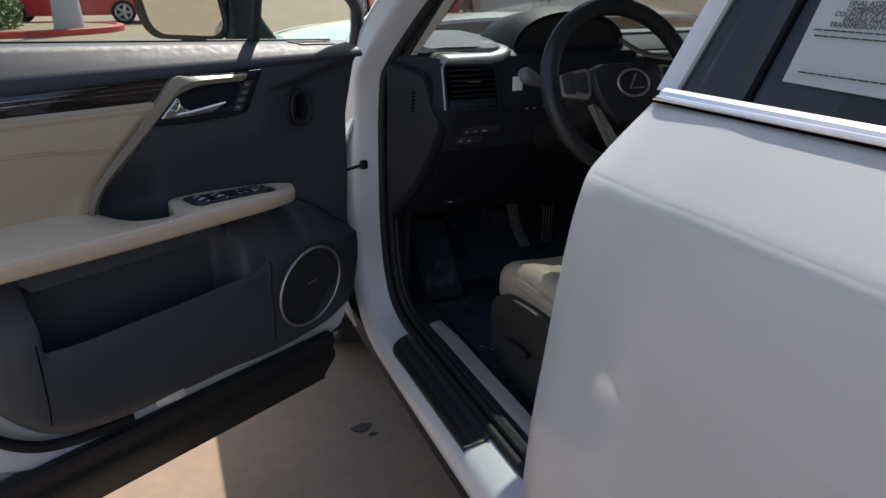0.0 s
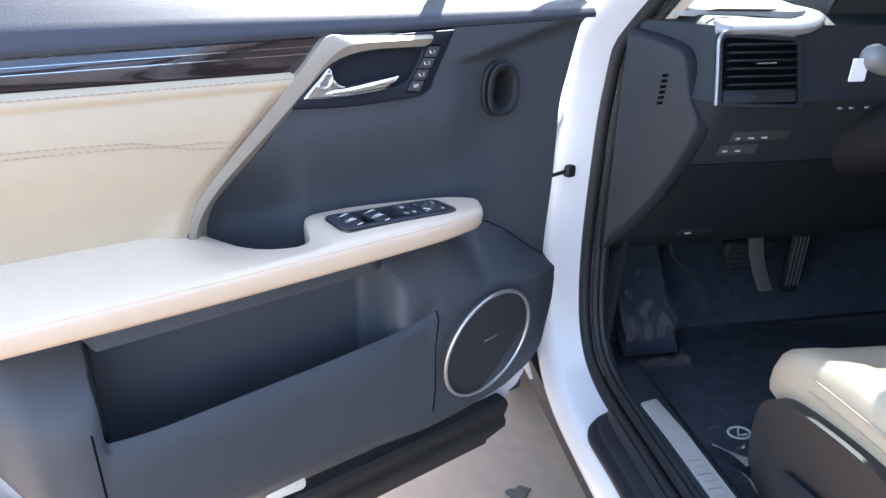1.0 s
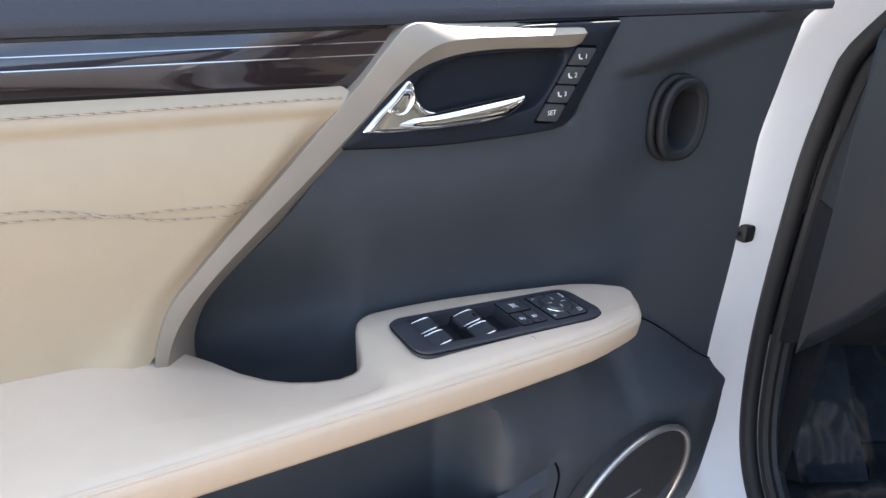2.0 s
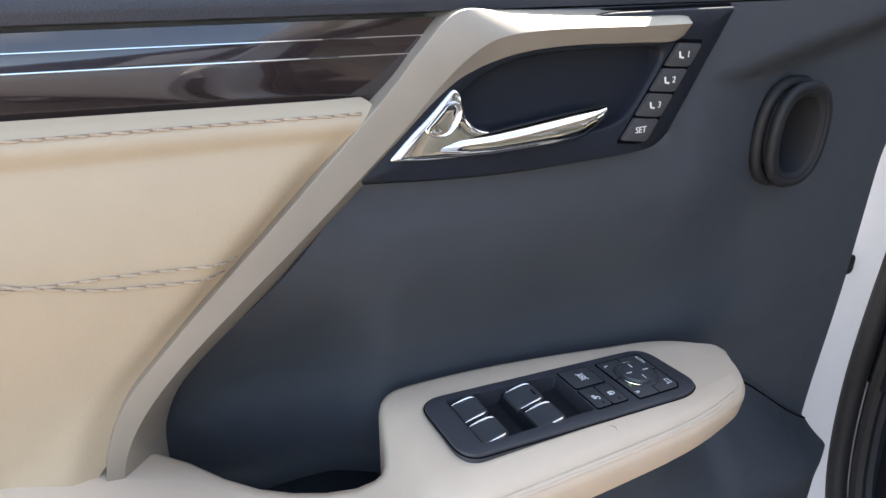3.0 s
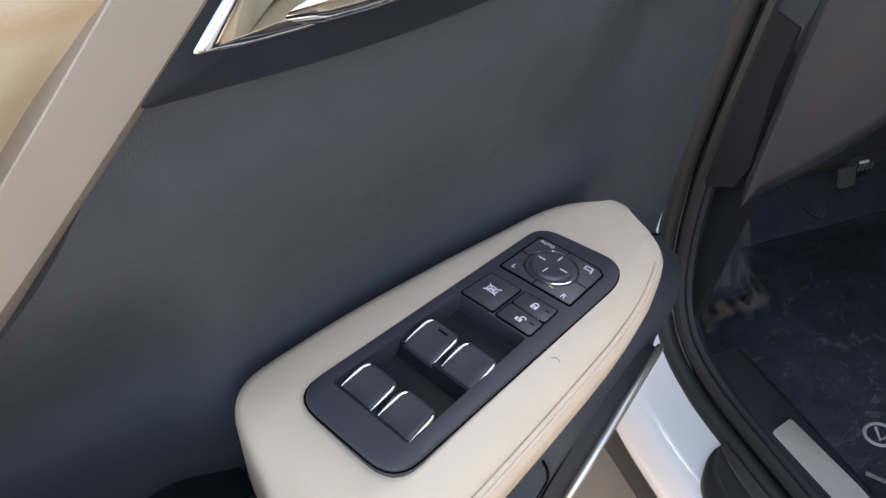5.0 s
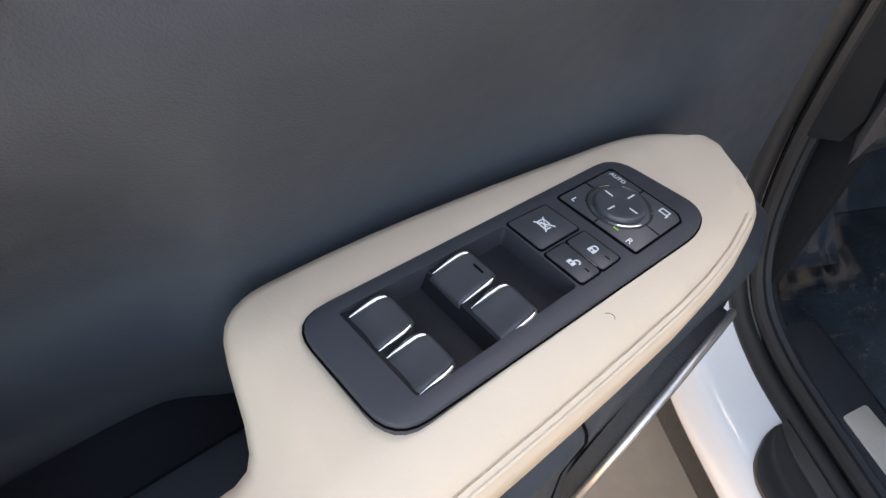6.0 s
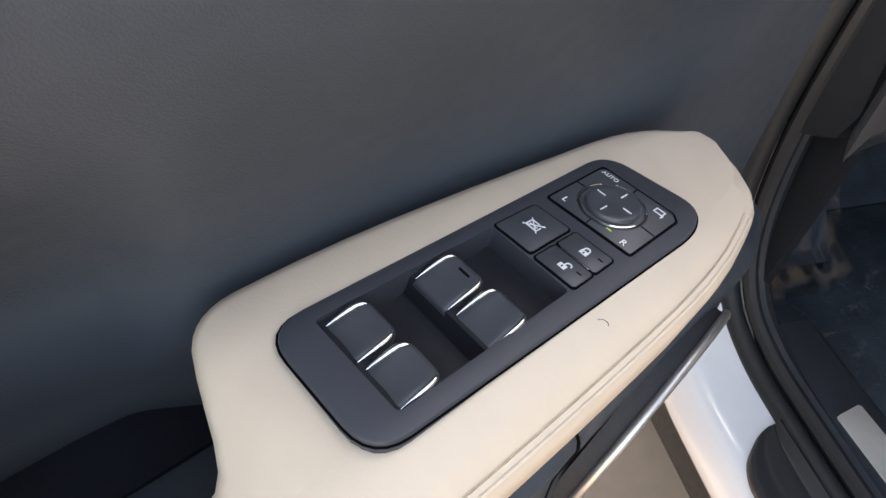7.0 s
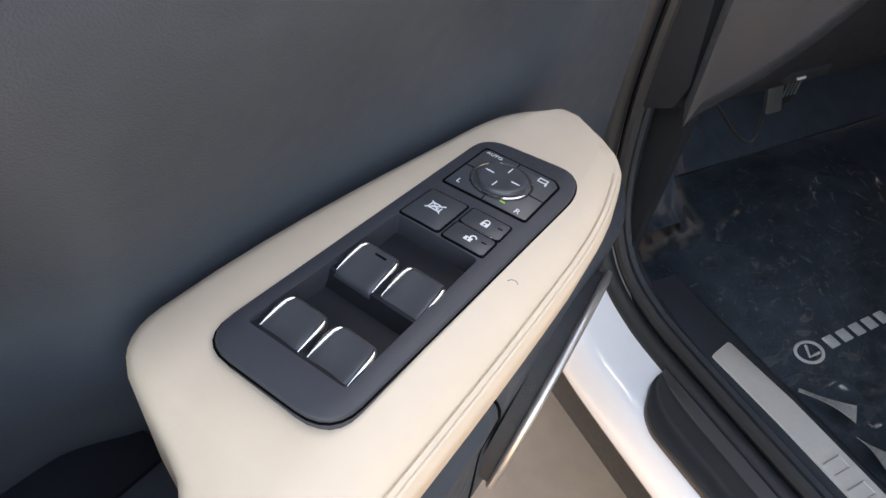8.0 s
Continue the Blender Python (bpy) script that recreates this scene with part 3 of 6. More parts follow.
tube(bm, [wz(a, b, 0.0142) for a, b in outer], 0.0016, 8, closed=True)
part("bezel_gap", bm, GAP, door)
lever = base("door_handle", door)
tagged(lever, "chrome pull lever")
LV = [(0.5180, 1.0680, 0.0030, 0.0032, 0.0180), (0.5045, 1.0676, 0.0052, 0.0050, 0.0188), (0.4877, 1.0679, 0.0060, 0.0060, 0.0195), (0.4702, 1.0691, 0.0068, 0.0066, 0.0200), (0.4519, 1.0705, 0.0075, 0.0066, 0.0205), (0.4330, 1.0725, 0.0073, 0.0060, 0.0205), (0.4250, 1.0745, 0.0058, 0.0052, 0.0200), (0.4200, 1.0760, 0.0045, 0.0042, 0.0194), (0.4165, 1.0776, 0.0030, 0.0030, 0.0190), (0.4155, 1.0780, 0.0016, 0.0016, 0.0188)]
bm, secs = bmesh.new(), []
for u, z, hz, hw, w in LV:
    secs.append([Vector((u, w + hw * ca, z + hz * sa)) for ca, sa in ((1, 0.05), (0.93, 0.34), (0.70, 0.66), (0.30, 0.93), (-0.1, 1.0), (-0.5, 0.9), (-0.9, 0.45), (-1, -0.3), (-0.6, -0.9), (-0.1, -1.0), (0.35, -0.96), (0.75, -0.62), (0.95, -0.25))])
secs2 = []
for i in range(len(secs) - 1):
    for k in range(4):
        secs2.append([a.lerp(b, k / 4) for a, b in zip(secs[i], secs[i + 1])])
loft(bm, secs2 + [secs[-1]])
part("lever", bm, CHROME, lever, "chrome lever", 40)
bm, out = bmesh.new(), round_poly([(0.5430, 1.0652), (0.5316, 1.0766), (0.5211, 1.0853), (0.5137, 1.0928), (0.5085, 1.0978), (0.5042, 1.0945), (0.5032, 1.0868), (0.5004, 1.0816), (0.4969, 1.0777), (0.4930, 1.0754), (0.4850, 1.0735), (0.4850, 1.0626), (0.5075, 1.0623), (0.5299, 1.0634)], [0.002, 0.006, 0.006, 0.004, 0.003, 0.004, 0.006, 0.006, 0.006, 0.006, 0.002, 0.002, 0.008, 0.008], 5)
loft(bm, [[wz(0.508 + (a - 0.508) * f, 1.0685 + (b - 1.0685) * f, w) for a, b in out] for f, w in ((0.98, -0.006), (1.0, 0.012), (1.0, 0.0176), (0.985, 0.0191), (0.955, 0.0200), (0.90, 0.0206), (0.78, 0.0211), (0.5, 0.0215), (0.05, 0.0216))])
part("lever_base", bm, CHROME, lever, "chrome lever root", 75)
bm, out = bmesh.new(), round_poly([(0.5240, 1.0785), (0.5180, 1.0843), (0.5120, 1.0905), (0.5070, 1.0908), (0.5044, 1.0868), (0.5061, 1.0812), (0.5106, 1.0757), (0.5150, 1.0742), (0.5206, 1.0752)], 0.003, 5)
loft(bm, [[wz(0.513 + (a - 0.513) * f, 1.0825 + (b - 1.0825) * f, w) for a, b in out] for f, w in ((1.06, 0.0195), (1.03, 0.0222), (1.0, 0.0231), (0.95, 0.0232), (0.88, 0.0227), (0.7, 0.0221), (0.4, 0.0218), (0.05, 0.0217))])
part("lever_boss", bm, CHROME, lever, "dished chrome boss", 75)
# seat memory keys
bm_frame = bmesh.new()
prism(bm_frame, round_poly([(0.4062, 1.0585), (0.3852, 1.0556), (0.3522, 1.1116), (0.3712, 1.1128)], [0.002, 0.008, 0.002, 0.003]), wz, 0.0180, 0.0202, 0.0004)
part("memory_frame", bm_frame, GAP, door)
for k, txt in enumerate(("SET", "3", "2", "1")):
    t0, t1 = k / 4 + 0.012, (k + 1) / 4 - 0.012
    lerp = lambda a, b, t: (a[0] + (b[0] - a[0]) * t, a[1] + (b[1] - a[1]) * t)  # noqa: E731
    L0, L1, R0, R1 = (0.4045, 1.0598), (0.3715, 1.1114), (0.3868, 1.0573), (0.3543, 1.1103)
    key = bmesh.new()
    prism(key, round_poly([lerp(L0, L1, t0), lerp(R0, R1, t0), lerp(R0, R1, t1), lerp(L0, L1, t1)], 0.0015), wz, 0.0190, 0.0222, 0.0007)
    kob = part("memory_key", key, KEY, door, "seat memory key")
    c = lerp(lerp(L0, R0, 0.5), lerp(L1, R1, 0.5), (t0 + t1) / 2)
    tm = Matrix.Translation((c[0] - (0 if txt == "SET" else 0.0030), 0.0223, c[1])) @ Matrix(((-1, 0, 0, 0), (0, 0, 1, 0), (0, 1, 0, 0), (0, 0, 0, 1)))
    part("lettering", at(letters(txt, 0.0050, 0.0002), tm), PRINT, kob)
    if txt != "SET":
        ic = bmesh.new()
        tube(ic, [(c[0] + 0.0038, 0.0223, c[1] + 0.0020), (c[0] + 0.0030, 0.0223, c[1] - 0.0010), (c[0] + 0.0006, 0.0223, c[1] - 0.0015)], 0.0006, 6)
        part("icon", ic, PRINT, kob)

# oval rubber bellows
plug = base("wiring_grommet", door)
tagged(plug, "oval black rubber grommet")
def oval(cu, cz, ru, rz, w, n=44):
    """A flat-sided oval round a point of the door."""
    out = []
    for i in range(n):
        c, s = math.cos(2 * math.pi * i / n), math.sin(2 * math.pi * i / n)
        out.append(Vector((cu + ru * math.copysign(abs(c) ** 0.78, c), w, cz + rz * math.copysign(abs(s) ** 0.86, s))))
    return out
GR = (0.2385, 1.0425)
for ru, rz, w, k in ((0.0262, 0.0345, -0.001, 0.0040), (0.0248, 0.0330, 0.0100, 0.0036)):
    bm = bmesh.new()
    tube(bm, oval(*GR, ru, rz, w), k, 10, closed=True)
    part("ring", bm, RUBBER, plug)
bm = bmesh.new()
loft(bm, [oval(*GR, 0.0250, 0.0330, -0.004), oval(*GR, 0.0215, 0.0300, 0.001), oval(*GR, 0.0215, 0.0300, 0.006), oval(*GR, 0.0250, 0.0330, 0.0120), oval(*GR, 0.0210, 0.0295, 0.0125), oval(*GR, 0.0178, 0.0266, 0.0105), oval(*GR, 0.0160, 0.0250, 0.002), oval(*GR, 0.0150, 0.0235, -0.016), oval(*GR, 0.0120, 0.020, -0.026), oval(*GR, 0.002, 0.003, -0.027)], caps=False)
part("collar", bm, RUBBER, plug)
bm = bmesh.new()
tube(bm, spline([(GR[0] + 0.004, -0.022, GR[1] - 0.026), (GR[0] + 0.003, -0.012, GR[1]), (GR[0] + 0.001, -0.022, GR[1] + 0.026)], 6), 0.0055, 10)
part("wiring_loom", bm, RUBBER, plug, "black wiring loom inside the grommet")

# loudspeaker: bright ring, cloth grille
def circle(cu, cz, r, w, n=64):
    return [Vector((cu + r * math.cos(2 * math.pi * i / n), w, cz + r * math.sin(2 * math.pi * i / n))) for i in range(n)]
SPEAKER = Matrix.Translation((0.288, 0.0612, 0.6754)) @ Matrix(((0.9918, -0.1265, 0, 0), (0.1275, 0.984, 0.121, 0), (-0.0154, -0.120, 0.9926, 0), (0, 0, 0, 1)))
spk = base("loudspeaker", door, SPEAKER)
tagged(spk, "round door loudspeaker with a bright ring")
bm = bmesh.new()
tube(bm, circle(0, 0, 0.0895, 0.0), 0.0031, 10, closed=True)
part("speaker_ring", bm, SATIN, spk, "bright satin metal ring")
bm = bmesh.new()
loft(bm, [circle(0, 0, 0.0885, -0.014)] + [circle(0, 0, 0.0895 * f, -0.0025 + 0.0045 * (1 - f * f)) for f in (0.99, 0.85, 0.6, 0.3, 0.02)])
part("grille", bm, MESHCLOTH, spk, "black cloth grille")
bm = bmesh.new()
box(bm, (-0.013, 0.001, 0.010), (0.013, 0.0026, 0.0130), 0.0006)
part("badge_bar", bm, SATIN, spk)

# reflector lens low on the lining
bm = bmesh.new()
prism(bm, round_poly([(0.646, 0.5485), (0.592, 0.5455), (0.590, 0.560), (0.594, 0.566), (0.642, 0.573), (0.647, 0.567)], 0.003), wz, 0.03, 0.0445, 0.002)
part("reflector", bm, LENS_PALE, door, "pale reflector lens")

# painted shell, bottom cladding and seals of the door
shell_line = [(0.118, 0.50), (0.15, 0.42), (0.76, 0.43), (0.88, 0.475), (0.965, 0.62), (1.03, 0.88), (1.06, 1.185), (0.60, 1.168), (0.085, 1.138), (0.112, 1.0), (0.118, 0.75)]
bm = bmesh.new()
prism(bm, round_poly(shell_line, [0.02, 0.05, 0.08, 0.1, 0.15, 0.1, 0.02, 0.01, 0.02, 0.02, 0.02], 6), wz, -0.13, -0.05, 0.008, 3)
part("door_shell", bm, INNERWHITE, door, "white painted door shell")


bm = bmesh.new()
prism(bm, round_poly([(0.135, 0.56), (0.15, 0.497), (0.76, 0.497), (0.89, 0.505), (0.955, 0.62), (0.99, 0.75), (0.90, 0.75), (0.80, 0.68), (0.2, 0.68)], [0.02, 0.03, 0.08, 0.1, 0.1, 0.01, 0.02, 0.05, 0.05], 6), wz, -0.06, -0.010, 0.006, 3)
part("lower_flange", bm, INNERWHITE, door, "white painted flange under the lining")


def skin(s, t):
    u = 0.085 + s * 0.98
    z = ip(u, [0.08, 0.15, 0.76, 0.9, 1.0, 1.06], [0.42, 0.34, 0.34, 0.42, 0.6, 0.95])
    z += t * (1.15 + (u - 0.08) * 0.04 - z)
    return Vector((u, -0.135 - 0.055 * math.sin(math.pi * min(1, max(0, (z - 0.3) / 0.95))) , z))


part("outer_skin", patch(skin, 24, 24, 0.004), WHITE, door, "pearl white outer skin")
bm, prof = bmesh.new(), [(0.000, 0.511), (0.016, 0.510), (0.0205, 0.503), (0.012, 0.482), (0.001, 0.462), (0.001, 0.456), (0.003, 0.450), (-0.004, 0.430), (-0.080, 0.335), (-0.088, 0.318), (-0.115, 0.318), (-0.125, 0.40), (-0.03, 0.50)]
loft(bm, [[Vector((u + (0.0 if i else 0.05 * (z - 0.516) / 0.2), w, z + lift)) for w, z in prof] for i, (u, lift) in enumerate([(0.206, 0), (0.22, 0), (0.4, 0), (0.62, 0), (0.76, 0.0), (0.86, 0.0), (1.0, 0.0)])])
part("bottom_cladding", bm, RUBBER, door, "black rubber-edged lower cladding", 30)
bm = bmesh.new()
tube(bm, spline([(0.68, 0.008, 0.530), (0.78, 0.008, 0.537), (0.85, 0.008, 0.562), (0.905, 0.008, 0.618), (0.94, 0.006, 0.71), (0.965, 0.0, 0.90), (0.98, -0.01, 1.14)], 8), 0.010, 10)
part("door_seal", bm, RUBBER, door, "black weatherstrip")
bm = bmesh.new()
tube(bm, spline([(0.165, -0.02, 0.515), (0.150, -0.03, 0.56), (0.138, -0.03, 0.61)], 6), 0.007, 8)
box(bm, (0.125, -0.09, 0.475), (0.205, -0.03, 0.512), 0.006)
part("corner_seal", bm, RUBBER, door)

# window frame, glass and mirror of the door
bm = bmesh.new()
tumblehome = lambda z: -0.074 + 0.22 * (z - 1.135)  # noqa: E731
tube(bm, spline([(u, tumblehome(z), z) for u, z in ((0.012, 1.135), (0.012, 1.195), (0.045, 1.255), (0.24, 1.38), (0.48, 1.50), (0.75, 1.555), (1.02, 1.555), (1.07, 1.50), (1.06, 1.18))], 8), 0.022, 8, flat=0.7)
part("window_frame", bm, BLACK, door, "black window frame")
bm = bmesh.new()
tube(bm, [(0.291, tumblehome(1.15) + 0.008, 1.15), (0.287, tumblehome(1.25) + 0.008, 1.25), (0.283, tumblehome(1.39), 1.39)], 0.0125, 8, flat=0.9)
part("division_bar", bm, BLACK, door)
def pane(s, t):
    u = 0.016 + s * 1.03
    z = 1.15 + t * (ip(u, [0.016, 0.045, 0.24, 0.48, 0.75, 1.05], [1.21, 1.25, 1.375, 1.49, 1.545, 1.545]) - 1.15)
    return Vector((u, tumblehome(z) + 0.003, z))
part("door_glass", patch(pane, 30, 6, 0.003), GLASS, door, "clear side window").visible_shadow = False
bm = bmesh.new()
tube(bm, [(0.1, -0.056, 1.1615), (0.5, -0.056, 1.184), (1.0, -0.056, 1.2125)], 0.0035, 8)
part("belt_seal", bm, RUBBER, door)
mirror_n = Vector((0.80, 0.30, -0.20)).normalized()
mirror_x = Vector((0.30, -0.80, 0.0)).normalized()
mirror_y = mirror_n.cross(mirror_x)
MIR = Matrix.Translation((0.355, -0.195, 1.257)) @ Matrix((mirror_x, mirror_y, mirror_n)).transposed().to_4x4()
mir = base("door_mirror", door, MIR)
tagged(mir, "white door mirror housing with dark rim")
flat_put = lambda a, b, d: Vector((a, b, d))  # noqa: E731
bm, ho = bmesh.new(), rrect(-0.092, -0.078, 0.120, 0.088, 0.042, 7)
loft(bm, [[Vector((a * f, b * f, d)) for a, b in ho] for f, d in ((0.97, -0.002), (1.0, -0.010), (1.0, -0.030), (0.95, -0.060), (0.82, -0.082), (0.55, -0.096), (0.1, -0.100))])
part("mirror_housing", bm, WHITE, mir, "white mirror housing")
bm = bmesh.new()
prism(bm, rrect(-0.096, -0.080, 0.124, 0.090, 0.042, 7), flat_put, -0.016, 0.002, 0.002)
part("mirror_rim", bm, BLACK, mir, "black mirror rim")
bm = bmesh.new()
prism(bm, rrect(-0.086, -0.073, 0.098, 0.080, 0.036, 7), flat_put, 0.0, 0.0032, 0.0008)
part("mirror_glass", bm, MIRROR, mir, "mirror glass")
bm = bmesh.new()
loft(bm, [[Vector((u0 + (u1 - u0) * (a + 0.5), -0.112 + 0.05 * b - 0.20 * (z - 1.16), z)) for a, b in rrect(-0.5, -0.5, 0.5, 0.5, 0.22, 4)] for z, u0, u1 in ((1.135, 0.200, 0.305), (1.170, 0.206, 0.307), (1.200, 0.226, 0.308), (1.240, 0.248, 0.308), (1.290, 0.268, 0.309), (1.320, 0.285, 0.308))])
part("mirror_foot", bm, BLACK, door, "black mirror foot on the door")
# check strap to the pillar
bm = bmesh.new()
tube(bm, [(0.115, -0.085, 0.852), (0.04, -0.083, 0.856), (-0.03, -0.080, 0.860)], 0.0055, 8, flat=0.6)
box(bm, (-0.014, -0.092, 0.848), (0.006, -0.070, 0.872), 0.005, 2)
box(bm, (-0.022, -0.088, 0.846), (-0.006, -0.074, 0.864), 0.004, 2)
part("check_strap", bm, RUBBER, door, "black door check strap")

# ---- switch pod ----
POD = pose(0.441, 0.040, 0.9121, 0, -math.degrees(math.atan(0.078)), 0)
pod = tagged(base("switch_panel", None, DOOR @ POD), "black window switch panel set in the cream armrest", "switch panel")


def mm(a, b, d):
    """Towards the front, inward, up, in millimetres on the switch panel."""
    return Vector((-a, b, d)) / 1000


plate_o = round_poly([(-85.5, -25.5), (85, -28.5), (90.5, 18), (76, 26), (-84, 29.5)], [14, 13, 9, 11, 14], 6)
hole = round_poly([(-70.9, -19.6), (7.6, -20.6), (7.7, -1), (7.8, 18.6), (-69.7, 22.0)], [2, 2, 2, 2, 2], 6)
def slab(bm, pts, lo, hi, bev):
    return prism(bm, pts, mm, lo, hi, bev / 1000, 3)
bm = bmesh.new()
loft(bm, [[mm(a, b, -8) for a, b in plate_o], [mm(a, b, 0.6) for a, b in plate_o], [mm(a * 0.996, b * 0.988, 1.45) for a, b in plate_o], [mm(a * 0.988, b * 0.965, 1.8) for a, b in plate_o], [mm(a, b, 1.8) for a, b in hole], [mm(a, b, 1.3) for a, b in hole], [mm(a, b, -11) for a, b in hole]], caps=False)
part("faceplate", bm, PLATE, pod, "black satin faceplate", 30)
bm = bmesh.new()
tube(bm, [mm(a * 1.004, b * 1.012, -0.2) for a, b in plate_o], 0.0004, 6, closed=True)
part("plate_gap", bm, GAP, pod)
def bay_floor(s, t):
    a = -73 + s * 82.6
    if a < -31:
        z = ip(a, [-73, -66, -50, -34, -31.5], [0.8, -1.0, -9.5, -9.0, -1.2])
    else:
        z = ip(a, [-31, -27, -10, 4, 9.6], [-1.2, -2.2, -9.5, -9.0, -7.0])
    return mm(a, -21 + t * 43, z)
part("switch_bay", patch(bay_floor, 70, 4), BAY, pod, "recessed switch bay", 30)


def rocker(a, b, name="window_switch"):
    prof = round_poly([(0, -7), (0, -1.2), (9, 1.8), (16.8, 3.3), (18.8, 2.0), (17.8, -1.0), (13.5, -9.0)], [0.5, 2, 6, 2.2, 1.6, 2, 1], 5)
    bm = bmesh.new()
    b2 = bmesh.new()
    half = ((0.0, 1.6, 3.2), (0.4, 0.7, 2.0), (1.0, 0.25, 1.2), (2.0, 0.0, 0.5), (3.6, 0.1, 0.1), (6.0, 0.25, 0.0), (8.8, 0.3, 0.0))
    rows = [(b + o, dz, cut) for o, dz, cut in half] + [(b + 17.6 - o, dz, cut) for o, dz, cut in half[-2::-1]]
    secs = [[mm(a + x - cut * step(x, 9, 17), bb, z - dz) for x, z in prof] for bb, dz, cut in rows]
    loft(b2, secs)
    merge(bm, b2)
    ob = part(name, bm, KEY, pod, "black window key with bright edges", 30)
    for bb, sg in ((b, 1), (b + 17.6, -1)):
        bm = bmesh.new()
        line = spline([(1.2, 0.3, -1.2), (5, 0.3, 0.2), (9, 0.35, 1.3), (12.4, 0.45, 2.0), (14.6, 0.8, 2.35), (16.2, 1.7, 2.45), (17.3, 3.0, 2.3)], 4)
        wid = [ip(p.x, [1.2, 4, 9, 13, 15.5, 17.3], [0.15, 0.45, 0.9, 1.15, 0.95, 0.25]) / 1000 for p in line]
        tube(bm, [mm(a + p.x, bb + sg * p.y, p.z) for p in line], wid, 10)
        part("chrome_edge", bm, CHROME, ob, "thin chrome edge", 60)
    return ob


for a, b in ((-70.5, -17.4), (-69.6, 3.2), (-32.2, -18.0), (-31.2, 2.4)):
    key = rocker(a, b)
    if (a, b) == (-32.2, -18.0):
        bm = bmesh.new()
        box(bm, mm(-17.4, -10.6, 2.2), mm(-18.2, -5.4, 2.96), 0.0001)
        part("key_mark", bm, GAP, key)


def flat_key(name, pts, hi=2.5, r=1.1, label=""):
    bm = bmesh.new()
    slab(bm, round_poly(pts, r, 4), 0.5, hi, 0.5)
    return part(name, bm, KEY, pod, label)


def groove(pts, r=0.8):
    bm = bmesh.new()
    tube(bm, [mm(a, b, 1.75) for a, b in round_poly(pts, 1.1, 4)], r / 1000, 5, closed=True)
    part("key_joint", bm, GAP, pod)


def mark(ob, body, a, b, size, hi):
    # text runs inward, its top towards the front
    m = Matrix.Translation(mm(a, b, hi + 0.1)) @ Matrix(((0, -1, 0, 0), (1, 0, 0, 0), (0, 0, 1, 0), (0, 0, 0, 1)))
    part("lettering", at(letters(body, size / 1000, 0.00012), m), PRINT, ob)


def bars(ob, rects, hi, material=None):
    bm = bmesh.new()
    for a0, b0, a1, b1 in rects:
        lo, hi2 = mm(max(a0, a1), min(b0, b1), hi - 0.1), mm(min(a0, a1), max(b0, b1), hi + 0.2)
        box(bm, lo, hi2, 0)
    part("icon", bm, material or PRINT, ob)


wl_pts = [(8.9, -20.4), (30.8, -20.2), (31.9, -2.6), (9.5, -2.0)]
groove(wl_pts)
wlk = flat_key("window_lock_key", wl_pts, label="black window lock key")
bars(wlk, [(19.2, -14.6, 19.8, -8.8), (19.8, -14.6, 23.2, -14.1), (19.8, -9.3, 22.2, -8.8), (23.0, -14.4, 23.5, -10.6), (20.9, -13.6, 21.3, -9.8)], 2.5)
bm = bmesh.new()
for q in ([(18.6, -15.4), (24.2, -8.4)], [(24.0, -15.2), (18.6, -8.2)]):
    tube(bm, [mm(*q[0], 2.5), mm(*q[1], 2.5)], 0.0003, 5)
part("icon", bm, PRINT, wlk)
for nm, pts, lab in (("unlock_key", [(9.2, 0.2), (20.6, 0.0), (20.6, 18.6), (9.6, 19.0)], "black unlock key"), ("lock_key", [(21.6, 0.0), (32.6, -0.2), (33.0, 18.0), (21.6, 18.6)], "black lock key")):
    groove(pts)
    kk = flat_key(nm, pts, label=lab)
    c = 14.8 if nm[0] == "u" else 26.8
    bars(kk, [(c - 1.6, 7.5, c + 0.6, 10.8)], 2.5)
    bars(kk, [(c - 1.3, 8.85, c - 0.1, 9.35)], 2.56, GAP)
    bm, off = bmesh.new(), 0.0 if nm[0] == "l" else 1.4
    tube(bm, [mm(c + 0.7 + h, 9.1 + off + w, 2.55) for h, w in [(0, -1.2)] + [(0.8 + 1.1 * math.sin(math.pi * i / 8), -1.2 * math.cos(math.pi * i / 8)) for i in range(9)] + [(0 if off == 0 else 0.6, 1.2)]], 0.0003, 6)
    part("icon", bm, PRINT, kk)
    bars(kk, [(c + 1.4, 14.2, c + 1.9, 16.4)], 2.5, GAP)
bm = bmesh.new()
box(bm, mm(21.3, 2.0, 2.0), mm(20.9, 16, 2.75), 0.0002)
part("key_edge", bm, CHROME, pod)
mp = [(39.0, -20.8), (75.2, -21.6), (76.0, 14.5), (72.8, 18.4), (40.6, 19.8)]
groove(mp)
mkey = flat_key("mirror_keys", mp, 2.3, [2, 4, 3, 3, 2], "black mirror adjuster keys")
for q in ([(57.4, -15.6), (57.0, -20.8)], [(44.4, -2.2), (39.8, -1.6)], [(57.8, 11.0), (57.4, 18.6)], [(70.8, -3.0), (75.4, -3.4)]):
    bm = bmesh.new()
    tube(bm, [mm(*q[0], 2.3), mm(*q[1], 2.3)], 0.0003, 5)
    part("key_joint", bm, GAP, mkey)
DC = (57.6, -2.4)
ring = lambda r, z, n=40, a0=0, a1=360: [mm(DC[0] + r * math.cos(radians(a0 + (a1 - a0) * i / n)), DC[1] + r * math.sin(radians(a0 + (a1 - a0) * i / n)), z) for i in range(n + (a1 - a0 < 360))]  # noqa: E731
bm = bmesh.new()
loft(bm, [ring(14.4, 1.5), ring(14.4, 2.4), ring(13.9, 2.7), ring(12.6, 1.9), ring(11.8, 0.8)], caps=False)
